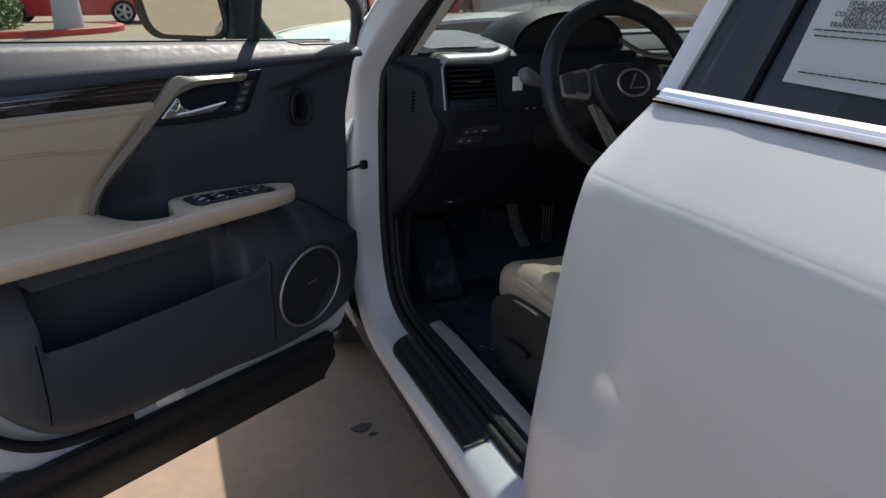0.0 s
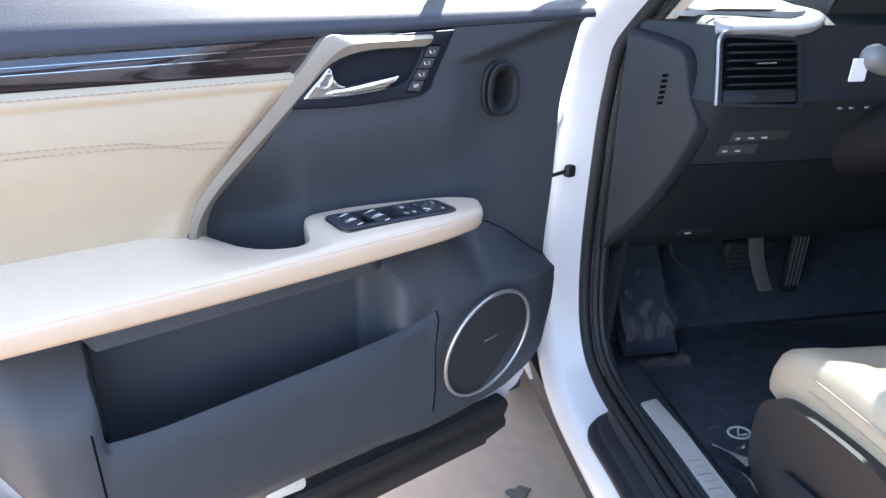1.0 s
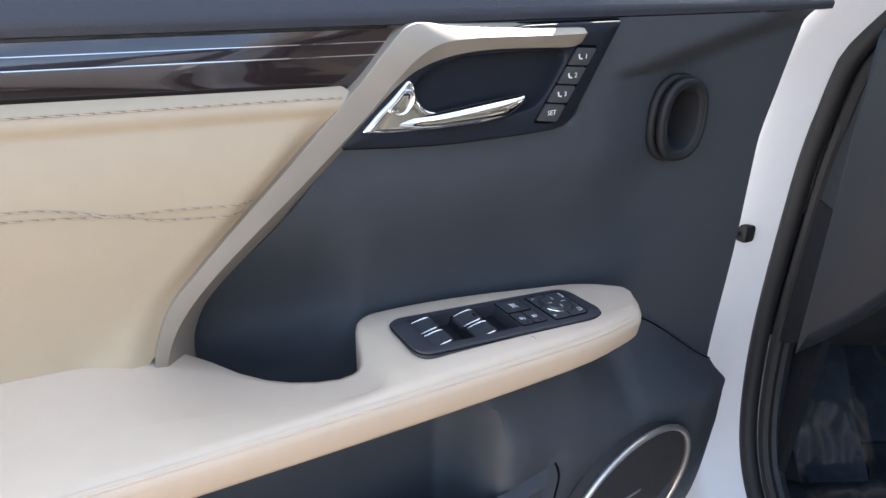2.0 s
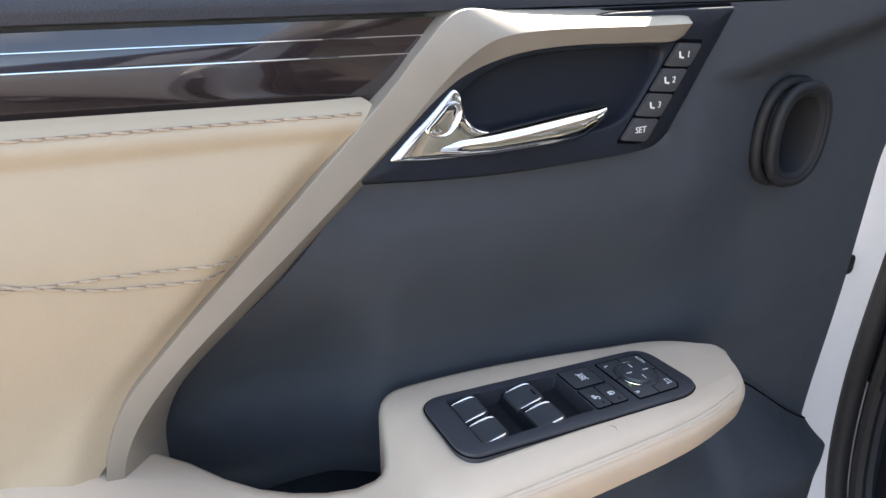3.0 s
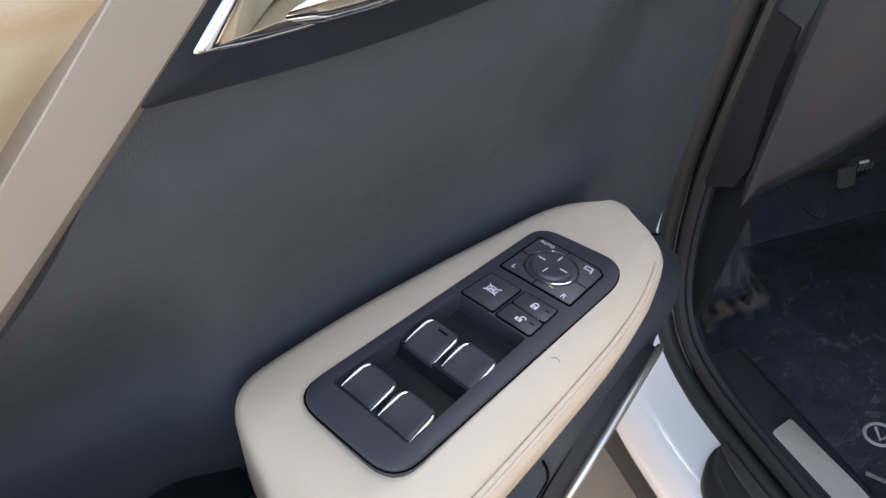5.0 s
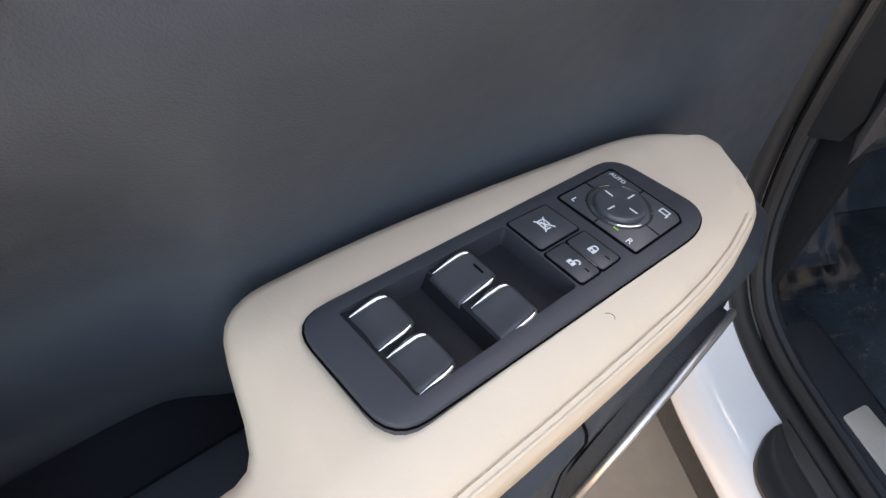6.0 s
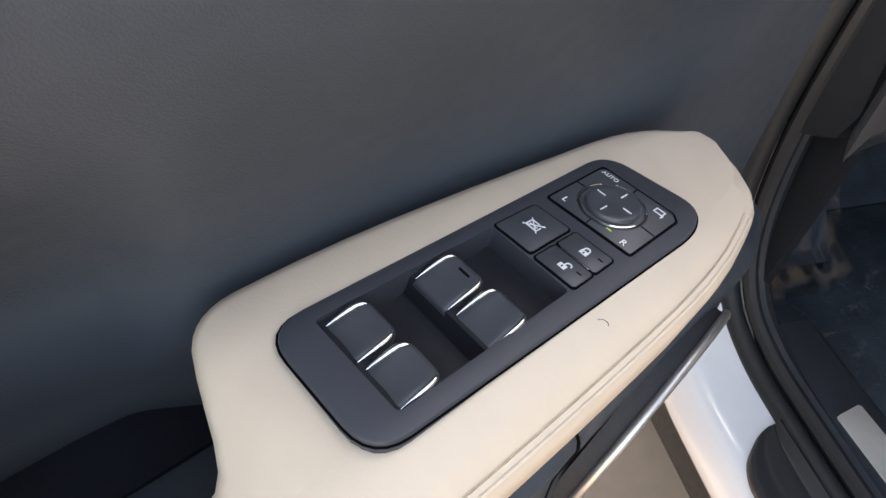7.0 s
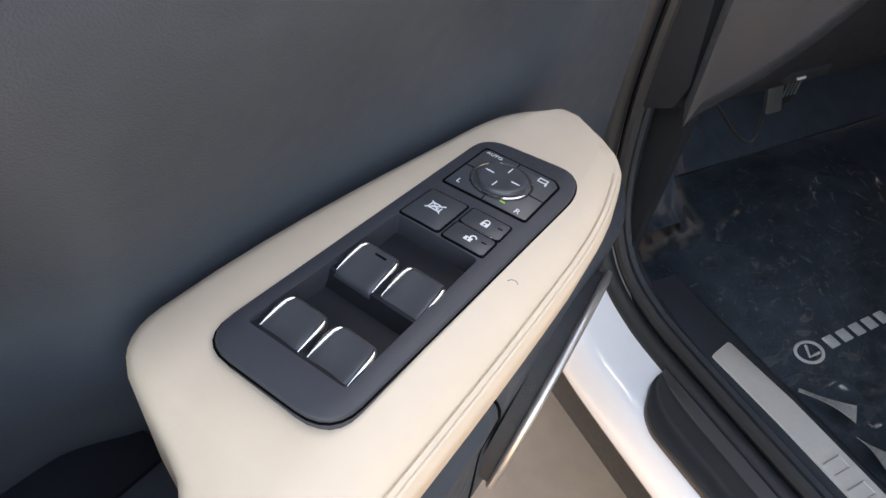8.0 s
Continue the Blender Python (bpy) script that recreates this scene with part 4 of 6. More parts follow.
part("dial_collar", bm, BLACK, mkey)
bm = bmesh.new()
loft(bm, [ring(11.4, 1.0), ring(11.3, 3.7), ring(10.8, 4.5), ring(9.8, 4.8), ring(7.0, 4.35), ring(3, 4.15), ring(0.5, 4.15)])
dial = part("dial", bm, KEY, pod, "round mirror dial")
for a0, a1 in ((100, 300), (-35, 70)):
    bm = bmesh.new()
    tube(bm, ring(13.3, 2.75, 28, a0, a1), 0.00035, 6)
    part("chrome_arc", bm, CHROME, dial)
bars(dial, [(DC[0] + 4.6, DC[1] - 0.24, DC[0] + 8.8, DC[1] + 0.24), (DC[0] - 8.8, DC[1] - 0.24, DC[0] - 4.6, DC[1] + 0.24), (DC[0] - 0.24, DC[1] + 4.6, DC[0] + 0.24, DC[1] + 8.8), (DC[0] - 0.24, DC[1] - 8.8, DC[0] + 0.24, DC[1] - 4.6)], 4.55)
bars(mkey, [(66.5, -12.6, 67.1, -9.8), (47.4, -13.0, 48.0, -10.2)], 2.3, GAP)
mark(mkey, "L", 44.0, -16.0, 4.2, 2.3)
mark(mkey, "R", 43.8, 14.0, 4.5, 2.3)
mark(mkey, "AUTO", 72.2, -15.4, 3.0, 2.3)
bars(mkey, [(70.0, 8.6, 70.5, 13.6), (72.6, 8.6, 73.1, 13.0), (70.0, 8.6, 73.1, 9.1), (70.5, 12.6, 73.1, 13.1), (68.6, 13.0, 70.0, 13.6)], 2.35)
bars(mkey, [(44.6, 4.8, 45.3, 7.2)], 2.3, GREEN)

bm = bmesh.new()
tube(bm, spline([(0.4330, 0.0722, 0.9112), (0.4320, 0.0735, 0.9118), (0.4312, 0.0750, 0.9112), (0.4318, 0.0762, 0.9108)], 5), 0.00012, 5)
hair = tagged(part("fibre", bm, INK), "tiny dark fibre lying on the cream armrest", "fibre")
hair.matrix_world = DOOR

# ---- body: the opening's painted frame, sill and seals ----
LOOP = [(-0.045, 1.0), (-0.030, 0.88), (-0.024, 0.72), (-0.040, 0.60), (-0.078, 0.528), (-0.14, 0.494), (-0.25, 0.485), (-0.60, 0.487), (-0.88, 0.495), (-0.975, 0.53), (-1.02, 0.65), (-1.03, 0.90), (-1.06, 1.20), (-1.10, 1.42), (-1.06, 1.51), (-0.90, 1.545), (-0.70, 1.525), (-0.45, 1.42), (-0.23, 1.27), (-0.090, 1.12)]
loop = spline([(0.02, y, z) for y, z in LOOP], 8, closed=True)


def lean(z):
    return 0.0 if z < 1.08 else (z - 1.08) * 0.42


def frame_ring(offs):
    """Sections across the opening's frame: how far out of the opening, and how far outward from the car."""
    secs = []
    for i, p in enumerate(loop):
        d = (loop[(i + 1) % len(loop)] - loop[i - 1]).normalized()
        out = Vector((0, d.z, -d.y))
        if out.dot(p - Vector((0, -0.55, 0.95))) < 0:
            out = -out
        bend = lambda o: 0.007 * step(p.z, 0.905 + 0.035 * (1 - o / 0.09), 0.925 + 0.035 * (1 - o / 0.09)) * (p.y > -0.5) * step(o, 0.012, 0.03)  # noqa: E731
        secs.append([p + out * o + Vector((x + lean(p.z) + bend(o), 0, 0)) for o, x in offs])
    return secs


bm = bmesh.new()
loft(bm, frame_ring([(0.002, 0.012), (0.003, 0.0), (0.006, -0.022), (0.009, -0.042), (0.012, -0.060), (0.0145, -0.068), (0.019, -0.0745), (0.030, -0.080), (0.048, -0.087), (0.062, -0.089), (0.074, -0.084), (0.095, -0.05), (0.10, 0.02)]), closed=False, ring=True)
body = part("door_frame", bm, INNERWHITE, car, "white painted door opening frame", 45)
bm = bmesh.new()
tube(bm, [p + Vector((-0.006 + lean(p.z), 0, 0)) for p in loop], 0.011, 10, closed=True)
tube(bm, [s[0] for s in frame_ring([(-0.014, 0.010)])], 0.0085, 8, closed=True)
part("opening_seal", bm, RUBBER, car, "black door opening seal")
bm = bmesh.new()
loft(bm, frame_ring([(-0.012, 0.010), (-0.019, 0.014), (-0.0215, 0.022), (-0.017, 0.032)]), closed=False, ring=True)
part("inner_trim", bm, DASH, car, "charcoal trim inside the opening")

# step plate on the sill
def tread(s, t):
    y = -0.2215 - 0.44 * s**1.6
    outer = ip(-y, [0.2215, 0.226, 0.233, 0.253, 0.279, 0.36, 0.66], [-0.006, -0.017, -0.027, -0.047, -0.0555, -0.0535, -0.052])
    k = [(1.0, 0.470), (1.02, 0.4775), (0.985, 0.4808), (0.90, 0.4815), (0.66, 0.4816), (0.56, 0.4826), (0.50, 0.4829), (0.28, 0.4842), (0.20, 0.4842), (0.12, 0.487), (0.0, 0.492)]
    f = t * (len(k) - 1)
    i = min(int(f), len(k) - 2)
    a, z = (k[i][n] + (k[i + 1][n] - k[i][n]) * (f - i) for n in (0, 1))
    return Vector((0.002 + (outer - 0.002) * a, y, z))
part("sill_step", patch(tread, 44, 30, 0.004), BLACK, car, "black plastic step strip on the sill", 40)
# inner sill trim with the metal scuff plate
bm = bmesh.new()
loft(bm, [[Vector((x, y, z)) for x, z in ((0.026, 0.490), (0.034, 0.502), (0.048, 0.5055), (0.10, 0.5035), (0.112, 0.495), (0.118, 0.43), (0.03, 0.43))] for y in (-0.12, -0.4, -0.7, -0.98)])
part("sill_trim", bm, DASH, car, "charcoal inner sill trim", 30)
scuff = bmesh.new()
prism(scuff, round_poly([(0.051, -0.237), (0.083, -0.230), (0.090, -0.32), (0.092, -0.80), (0.058, -0.80), (0.055, -0.33)], 0.003), lambda a, b, d: Vector((a, b, d)), 0.503, 0.5085, 0.001)
scuff = part("scuff_plate", scuff, SCUFF, car, "brushed metal scuff plate")
bm = bmesh.new()
for i in range(5):
    y = -0.385 - i * 0.03
    tube(bm, [(0.058, y, 0.5087), (0.082, y, 0.5087), (0.082, y - 0.014, 0.5087), (0.060, y - 0.014, 0.5087)], 0.0009, 5)
part("raised_bars", bm, SATIN, scuff)

# rocker underside, floor, firewall, far side and roof close the car
def sheet(name, verts, material, label, thick=0.01, parent=car):
    bm = bmesh.new()
    bm.faces.new([bm.verts.new(v) for v in verts])
    bmesh.ops.solidify(bm, geom=bm.faces[:], thickness=thick)
    return part(name, bm, material, parent, label)
bm = bmesh.new()
loft(bm, [[Vector((x, y, z)) for x, z in ((-0.045, 0.40), (-0.035, 0.35), (-0.010, 0.27), (0.03, 0.225), (0.15, 0.215), (0.15, 0.40))] for y in (0.35, 0.0, -0.5, -1.2, -2.3)])
part("rocker_cladding", bm, RUBBER, car, "black lower rocker cladding")
bm = bmesh.new()
box(bm, (0.10, -2.6, 0.385), (1.62, 0.32, 0.422), 0.004)
part("floor_carpet", bm, CARPET, car, "dark carpet floor")
part("toe_board", patch(lambda s, t: Vector((0.10 + 1.5 * s, ip(t, [0, 0.4, 1], [0.10, 0.33, 0.50]), ip(t, [0, 0.4, 1], [0.425, 0.58, 1.05]))), 4, 16, 0.02), CARPET, car, "carpeted toe board")
def roof_f(s, t):
    x, y = 0.17 + s * 1.34, -0.66 - t * 2.0 + 0.16 * math.sin(math.pi * s) ** 0.6 * (1 - t)
    return Vector((x, y, 1.56 + 0.05 * math.sin(math.pi * s) - 0.05 * (2 * t - 0.6) ** 2))
part("roof", patch(roof_f, 16, 12, 0.03), WHITE, car, "white roof")
def ws(s, t):
    return Vector((0.10 + 0.09 * t + s * (1.48 - 0.18 * t), 0.52 - 1.17 * t + 0.22 * math.sin(math.pi * s) * (1 - 0.5 * t), 1.08 + 0.49 * t))
part("windscreen", patch(ws, 14, 10, 0.005), WSGLASS, car, "clear windscreen")
# unseen dark sheet added behind the windscreen to keep sun off the seat
part("added_sun_blocker", patch(lambda s, t: ws(s, 0.62 + 0.38 * t) + Vector((0, -0.012, -0.012)), 14, 4, 0.004), BLOCKERGLASS, car, "unseen dark sheet behind the windscreen, added to block sun")
for xx in (0, 1):
    bm = bmesh.new()
    tube(bm, [Vector((0.06 + 0.10 * t + xx * (1.56 - 0.2 * t), 0.38 - 1.05 * t, 1.08 + 0.47 * t)) for t in (0, 0.3, 0.6, 1.0)], 0.055, 8, flat=0.7)
    part("windscreen_pillar", bm, WHITE, car, "white windscreen pillar")
part("pillar_trim", patch(lambda s, t: Vector((0.050 + 0.09 * t + 0.02 * s, -0.092 - 0.40 * t + 0.095 * s, 1.100 + 0.345 * t)), 6, 10, 0.012), SHADE, car, "light grey pillar trim")
def hood(s, t):
    x = -0.02 + s * 1.72
    y = 0.42 + t * 1.15
    return Vector((x, y, 1.17 - 0.06 * t * t - 0.085 * (2 * s - 1) ** 4))
part("bonnet", patch(hood, 20, 12, 0.01), WHITE, car, "white bonnet")
def fender(s, t):
    y = -0.02 + s * 1.55
    z = 0.42 + t * 0.655
    return Vector((-0.055 - 0.07 * math.sin(math.pi * min(1, t * 0.9 + 0.1)) * (1 - 0.3 * s) + 0.06 * t**4, y, z))
part("front_wing", patch(fender, 16, 14, 0.006), WHITE, car, "white front wing")
part("front_wing", patch(lambda s, t: (lambda p: Vector((1.64 - p.x, p.y, p.z)))(fender(s, t)), 16, 14, 0.006), WHITE, car, "white front wing")
part("front_bumper", patch(lambda s, t: Vector((-0.07 + 1.78 * s, 1.53 + 0.16 * math.sin(math.pi * s) ** 0.5 + 0.06 * math.sin(math.pi * t), 0.26 + (0.84 - 0.08 * (2 * s - 1) ** 4) * t)), 24, 10, 0.01), WHITE, car, "white front bumper")
# rear wheels and front wheels hold it up
def wheel(x, y):
    w = base("wheel", car, Matrix.Translation((x, y, 0.36)))
    bm = bmesh.new()
    prof = [(0.235, -0.10), (0.33, -0.115), (0.355, -0.095), (0.36, 0), (0.355, 0.095), (0.33, 0.115), (0.235, 0.10)]
    loft(bm, [[Vector((o, r * math.cos(a), r * math.sin(a))) for r, o in prof] for a in (2 * math.pi * i / 40 for i in range(40))], ring=True)
    part("tyre", bm, TYRE, w)
    bm = bmesh.new()
    for i in range(5):
        a = 2 * math.pi * i / 5
        tube(bm, [(-0.08, 0.05 * math.cos(a), 0.05 * math.sin(a)), (-0.06, 0.235 * math.cos(a), 0.235 * math.sin(a))], 0.03, 6, flat=0.5)
    loft(bm, [[Vector((o, r * math.cos(a), r * math.sin(a))) for r, o in ((0.215, -0.09), (0.238, -0.10), (0.238, 0.10), (0.215, 0.09))] for a in (2 * math.pi * i / 40 for i in range(40))], ring=True)
    part("rim", bm, SATIN, w)
for x, y in ((0.09, 0.72), (1.55, 0.72), (0.09, -2.07), (1.55, -2.07)):
    wheel(x, y)

# ---- rear door ----
rear = tagged(base("rear_door"), "closed white rear door with a paper label in its window", "car door")
R_X = ([0.40, 0.50, 0.65, 0.73, 0.82, 0.91, 1.0, 1.069, 1.106, 1.114, 1.118, 1.122, 1.126, 1.132, 1.15, 1.180], [-0.08, -0.135, -0.160, -0.1645, -0.160, -0.1495, -0.138, -0.1265, -0.1165, -0.1130, -0.1105, -0.1070, -0.1030, -0.0970, -0.0785, -0.046])


def rskin(s, t):
    z = 0.40 + t * 0.78
    y0 = ip(z, [0.40, 0.60, 0.90, 1.12, 1.18], [-1.02, -1.045, -1.052, -1.055, -1.060])
    y = y0 - s * 1.05
    return Vector((ip(z, *R_X) + 0.010 * math.cos(math.pi * min(1, s * 8)) * (s < 0.125) * 0.25, y, z + 0.02 * s * step(z, 0.98, 1.15)))


# the rest of the body behind and on the far side closes the car
def side_x(y, z):
    return ip(z, *R_X) + 0.25 * step(-y, 2.3, 3.3) * step(z, 0.2, 1.2) + 0.10 * step(-y, 2.6, 2.98)
part("rear_quarter", patch(lambda s, t: (lambda y, z: Vector((side_x(y, z), y, z)))(-2.115 - 0.85 * s, 0.34 + 0.85 * t), 20, 40, 0.006), WHITE, car, "white rear quarter panel")
part("far_side", patch(lambda s, t: (lambda y, z: Vector((1.64 - side_x(y, z), y, z)))(-0.03 - 2.935 * s, 0.34 + 0.85 * t), 40, 40, 0.006), WHITE, car, "white far body side")
part("tailgate", patch(lambda s, t: Vector((0.06 + 1.52 * s, -2.93 - 0.10 * math.sin(math.pi * s) - 0.05 * math.sin(math.pi * t), 0.32 + 0.84 * t)), 16, 14, 0.01), WHITE, car, "white tailgate")
part("rear_window", patch(lambda s, t: Vector((0.12 + 1.40 * s + 0.06 * t * (1 - 2 * s), -2.95 + 0.34 * t - 0.06 * math.sin(math.pi * s), 1.15 + 0.38 * t)), 12, 8, 0.004), TINT, car, "tinted rear window")
part("far_window", patch(lambda s, t: Vector((1.67 - 0.15 * t, -0.35 - 0.25 * t * (1 - s) - 2.45 * s + 0.2 * s * t, 1.19 + 0.34 * t)), 12, 8, 0.004), TINT, car, "tinted far side windows")
part("quarter_window", patch(lambda s, t: Vector((-0.030 + 0.15 * t, -2.06 - 0.78 * s + 0.2 * s * t, 1.20 + 0.33 * t)), 8, 6, 0.004), TINT, car, "tinted quarter window")


bm = bmesh.new()
ss = [0, 0.005] + [0.01 + 0.99 * i / 30 for i in range(31)]
rows_ = [[(lambda p: Vector((p.x + (0.03 if s == 0 else 0.003 if s == 0.005 else 0), p.y, p.z)))(rskin(max(0, s - 0.005 if s else 0), j / 156)) for j in range(157)] for s in ss]
loft(bm, rows_, closed=False)
bmesh.ops.solidify(bm, geom=bm.faces[:], thickness=0.004)
part("rear_skin", bm, WHITE, rear, "pearl white door skin", 50)
def belt(name, prof, material, y0, label=""):
    bm = bmesh.new()
    loft(bm, [[Vector((-0.046 + dx, y, 1.1805 + dz * k + 0.02 * (-1.06 - y))) for dx, dz in prof] for y, k in ((y0, 0.5), (y0 - 0.004, 1.0), (-1.3, 1.0), (-1.7, 1.0), (-2.1, 1.0))])
    part(name, bm, material, rear, label, 25)
belt("belt_gap", ((-0.004, -0.001), (-0.0045, 0.0012), (0.010, 0.002), (0.010, -0.003)), GAP, -1.066)
belt("belt_moulding", ((-0.004, 0.0012), (-0.0055, 0.0045), (-0.0035, 0.0065), (-0.0020, 0.0068), (0.0000, 0.0100), (0.0050, 0.0128), (0.011, 0.0125), (0.013, 0.001)), CHROME, -1.069, "bright chrome belt moulding")
W = lambda y, t, d=0.0: Vector((-0.030 + 0.15 * t + d, y, 1.19 + 0.33 * t))  # noqa: E731
part("rear_glass", patch(lambda s, t: W(-1.078 - s * 0.97 - 0.05 * t, t), 10, 6, 0.003), TINT, rear, "tinted side window")
bm = bmesh.new()
loft(bm, [[W(y - 0.05 * t, t, d) for y, d in ((-1.060, -0.010), (-1.060, 0.02), (-1.080, 0.02), (-1.080, -0.005), (-1.070, -0.011))] for t in (0, 0.3, 0.6, 1.0)])
part("front_frame", bm, INNERWHITE, rear, "white window frame edge")
bm = bmesh.new()
loft(bm, [[W(y - 0.02 * t, t, d) for y, d in ((-1.146, -0.006), (-1.146, 0.01), (-1.160, 0.01), (-1.160, -0.006))] for t in (0, 0.5, 1.0)])
part("division_bar", bm, BLACK, rear)
lab = bmesh.new()
lab.faces.new([lab.verts.new(v) for v in (W(-1.186, 0.070, -0.003), W(-1.182, 0.75, -0.003), W(-1.50, 0.75, -0.003), W(-1.50, 0.060, -0.003))])
bmesh.ops.solidify(lab, geom=lab.faces[:], thickness=0.0006)
lab = part("paper_label", lab, PAPER, rear, "white printed paper label")
up = (W(0, 1) - W(0, 0)).normalized()
TX = Matrix((( 0, up.x, -up.z, 0), (-1, 0, 0, 0), (0, up.z, up.x, 0), (0, 0, 0, 1)))
for txt, t in (("FINAL ASSEMBLY", 0.249), ("CAMBRIDGE ON", 0.237), ("COUNTRY OF ORIGIN", 0.2255), ("ENGINE PARTS:", 0.214), ("TRANSMISSION PARTS:", 0.2025)):
    part("lettering", at(letters(txt, 0.0056, 0.0001), Matrix.Translation(W(-1.232, t, -0.0042)) @ TX), INK, lab)
for t, y0, y1 in ((0.190, -1.192, -1.29), (0.177, -1.195, -1.25), (0.096, -1.197, -1.33)):
    bm, y = bmesh.new(), y0
    while y > y1:
        n = 0.003 + 0.005 * random.random()
        tube(bm, [W(y, t, -0.0039), W(y - n, t, -0.0039)], 0.0006, 4)
        y -= n + 0.0014
    part("small_print", bm, INK, lab)

# ---- inside: dashboard ----
dash = tagged(base("dashboard"), "charcoal dashboard with a silver-edged air vent inside the car", "dashboard")
D_P = [(-0.002, 0.716), (-0.050, 0.722), (-0.088, 0.742), (-0.110, 0.772), (-0.150, 0.860), (-0.195, 0.950), (-0.228, 1.010), (-0.236, 1.022), (-0.230, 1.030), (-0.215, 1.060), (-0.203, 1.112), (-0.198, 1.124), (-0.170, 1.135), (-0.04, 1.142), (0.16, 1.13), (0.42, 1.07), (0.44, 0.80), (0.10, 0.73)]
bm = bmesh.new()
loft(bm, [[Vector((x, y + sh * step(z, 0.70, 0.95) * (y < 0.1), z)) for y, z in D_P] for x, sh in ((0.029, 0.100), (0.045, 0.082), (0.066, 0.058), (0.082, 0.036), (0.094, 0.016), (0.106, 0.004), (0.12, 0), (0.30, 0), (0.62, 0), (1.58, 0))])
part("dash_body", bm, DASH, dash, "charcoal dash body", 35)
# darker skin over the lower dash; its shade is in the colour
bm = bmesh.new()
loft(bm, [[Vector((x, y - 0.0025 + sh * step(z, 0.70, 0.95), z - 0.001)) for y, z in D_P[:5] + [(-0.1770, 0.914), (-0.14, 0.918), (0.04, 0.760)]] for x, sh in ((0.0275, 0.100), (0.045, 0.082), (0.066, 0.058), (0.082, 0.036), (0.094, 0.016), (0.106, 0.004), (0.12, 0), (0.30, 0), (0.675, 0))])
part("knee_panel", bm, KNEE_SHADED, dash, "knee panel below the dash face, shade painted in", 40)
# sheet over the dash body in the sun-lightened slate
part("dash_top", patch(lambda s, t: Vector((0.045 + 1.50 * s, 0.02 + 0.40 * t, 1.1455 - 0.004 * t - 0.06 * t**3)), 8, 10, 0.006), LIDTOP_SUNLIT, dash, "slate dash top under the windscreen, sunlight painted in")
# end panel seen in the opening: along its face, height
def endp(a, b, d):
    return Vector((0.062 + 0.7071 * a - 0.7071 * d, -0.154 - 0.7071 * a - 0.7071 * d, b))
END_FACE = [(-0.0660, 1.1040), (-0.0585, 1.1031), (-0.0253, 1.0985), (0.0044, 1.0906), (0.0180, 1.0838), (0.0270, 1.0654), (0.0369, 1.0271), (0.0494, 1.0019), (0.0551, 0.9878), (0.0535, 0.9735), (0.0281, 0.9089), (0.0011, 0.8576), (-0.0300, 0.8120), (-0.0600, 0.7760)]
END_RIM = [(-0.0665, 1.1122), (-0.0573, 1.1113), (-0.0172, 1.1045), (0.0126, 1.0958), (0.0285, 1.0866), (0.0381, 1.0683), (0.0500, 1.0199), (0.0624, 0.9980), (0.0683, 0.9831), (0.0663, 0.9657), (0.0397, 0.9031), (0.0107, 0.8457), (-0.0200, 0.8000), (-0.0560, 0.7560)]
bm = bmesh.new()
face_line, rim_line = ([(p.x, p.y) for p in spline([(a, b, 0) for a, b in line], 4)] for line in (END_FACE, END_RIM))
back = [(-0.066, 0.750), (-0.066, 0.90)]
ring_e = lambda line, d: [endp(a, b, d) for a, b in line] + [endp(a, b, d) for a, b in back]  # noqa: E731
loft(bm, [ring_e(rim_line, -0.035), ring_e(rim_line, 0.003), ring_e([(a * 0.9 + c * 0.1, b * 0.9 + d * 0.1) for (a, b), (c, d) in zip(rim_line, face_line)], 0.0075), ring_e([(a * 0.2 + c * 0.8, b * 0.2 + d * 0.8) for (a, b), (c, d) in zip(rim_line, face_line)], 0.0185), ring_e(face_line, 0.0205), ring_e([(-0.02 + (a + 0.02) * 0.93, 0.95 + (b - 0.95) * 0.96) for a, b in face_line], 0.0215)])
part("end_panel", bm, DASH, dash, "charcoal end panel with a slotted grille", 50)
for i in range(6):
    bm = bmesh.new()
    c = (-0.0035 + 0.0005 * i, 1.010 + 0.0082 * i)
    prism(bm, round_poly([(c[0] - 0.0045, c[1] - 0.0028), (c[0] + 0.0045, c[1] - 0.001), (c[0] + 0.0045, c[1] + 0.0036), (c[0] - 0.0045, c[1] + 0.0018)], 0.001), endp, 0.006, 0.0224, 0)
    part("grille_slot", bm, GAP, dash)
# air vent
def dz(x, z, d):
    t = (z - 1.02) / 0.1
    return Vector((x, -0.236 + 0.034 * t - d, z))
vent = tagged(base("air_vent", dash), "rectangular air vent with a silver frame")
bm = bmesh.new()
vo = round_poly([(0.092, 1.020), (0.228, 1.014), (0.226, 1.102), (0.220, 1.110), (0.102, 1.117), (0.096, 1.110)], [0.003, 0.006, 0.004, 0.008, 0.012, 0.004], 4)
vi = round_poly([(0.100, 1.024), (0.222, 1.019), (0.220, 1.098), (0.216, 1.104), (0.108, 1.111), (0.102, 1.106)], [0.003, 0.006, 0.004, 0.006, 0.010, 0.004], 4)
loft(bm, [[dz(a, b, -0.004) for a, b in vo], [dz(a, b, 0.005) for a, b in vo], [dz(a, b, 0.006) for a, b in vi], [dz(a, b, -0.004) for a, b in vi]], caps=False)
part("vent_frame", bm, DASH, vent, "charcoal frame")
bm = bmesh.new()
tube(bm, spline([dz(0.0915, 1.021, 0.005), dz(0.0935, 1.06, 0.006), dz(0.0955, 1.098, 0.006), dz(0.0990, 1.111, 0.006), dz(0.112, 1.1175, 0.006), dz(0.16, 1.115, 0.005), dz(0.215, 1.111, 0.004)], 5), 0.0032, 8, flat=0.8)
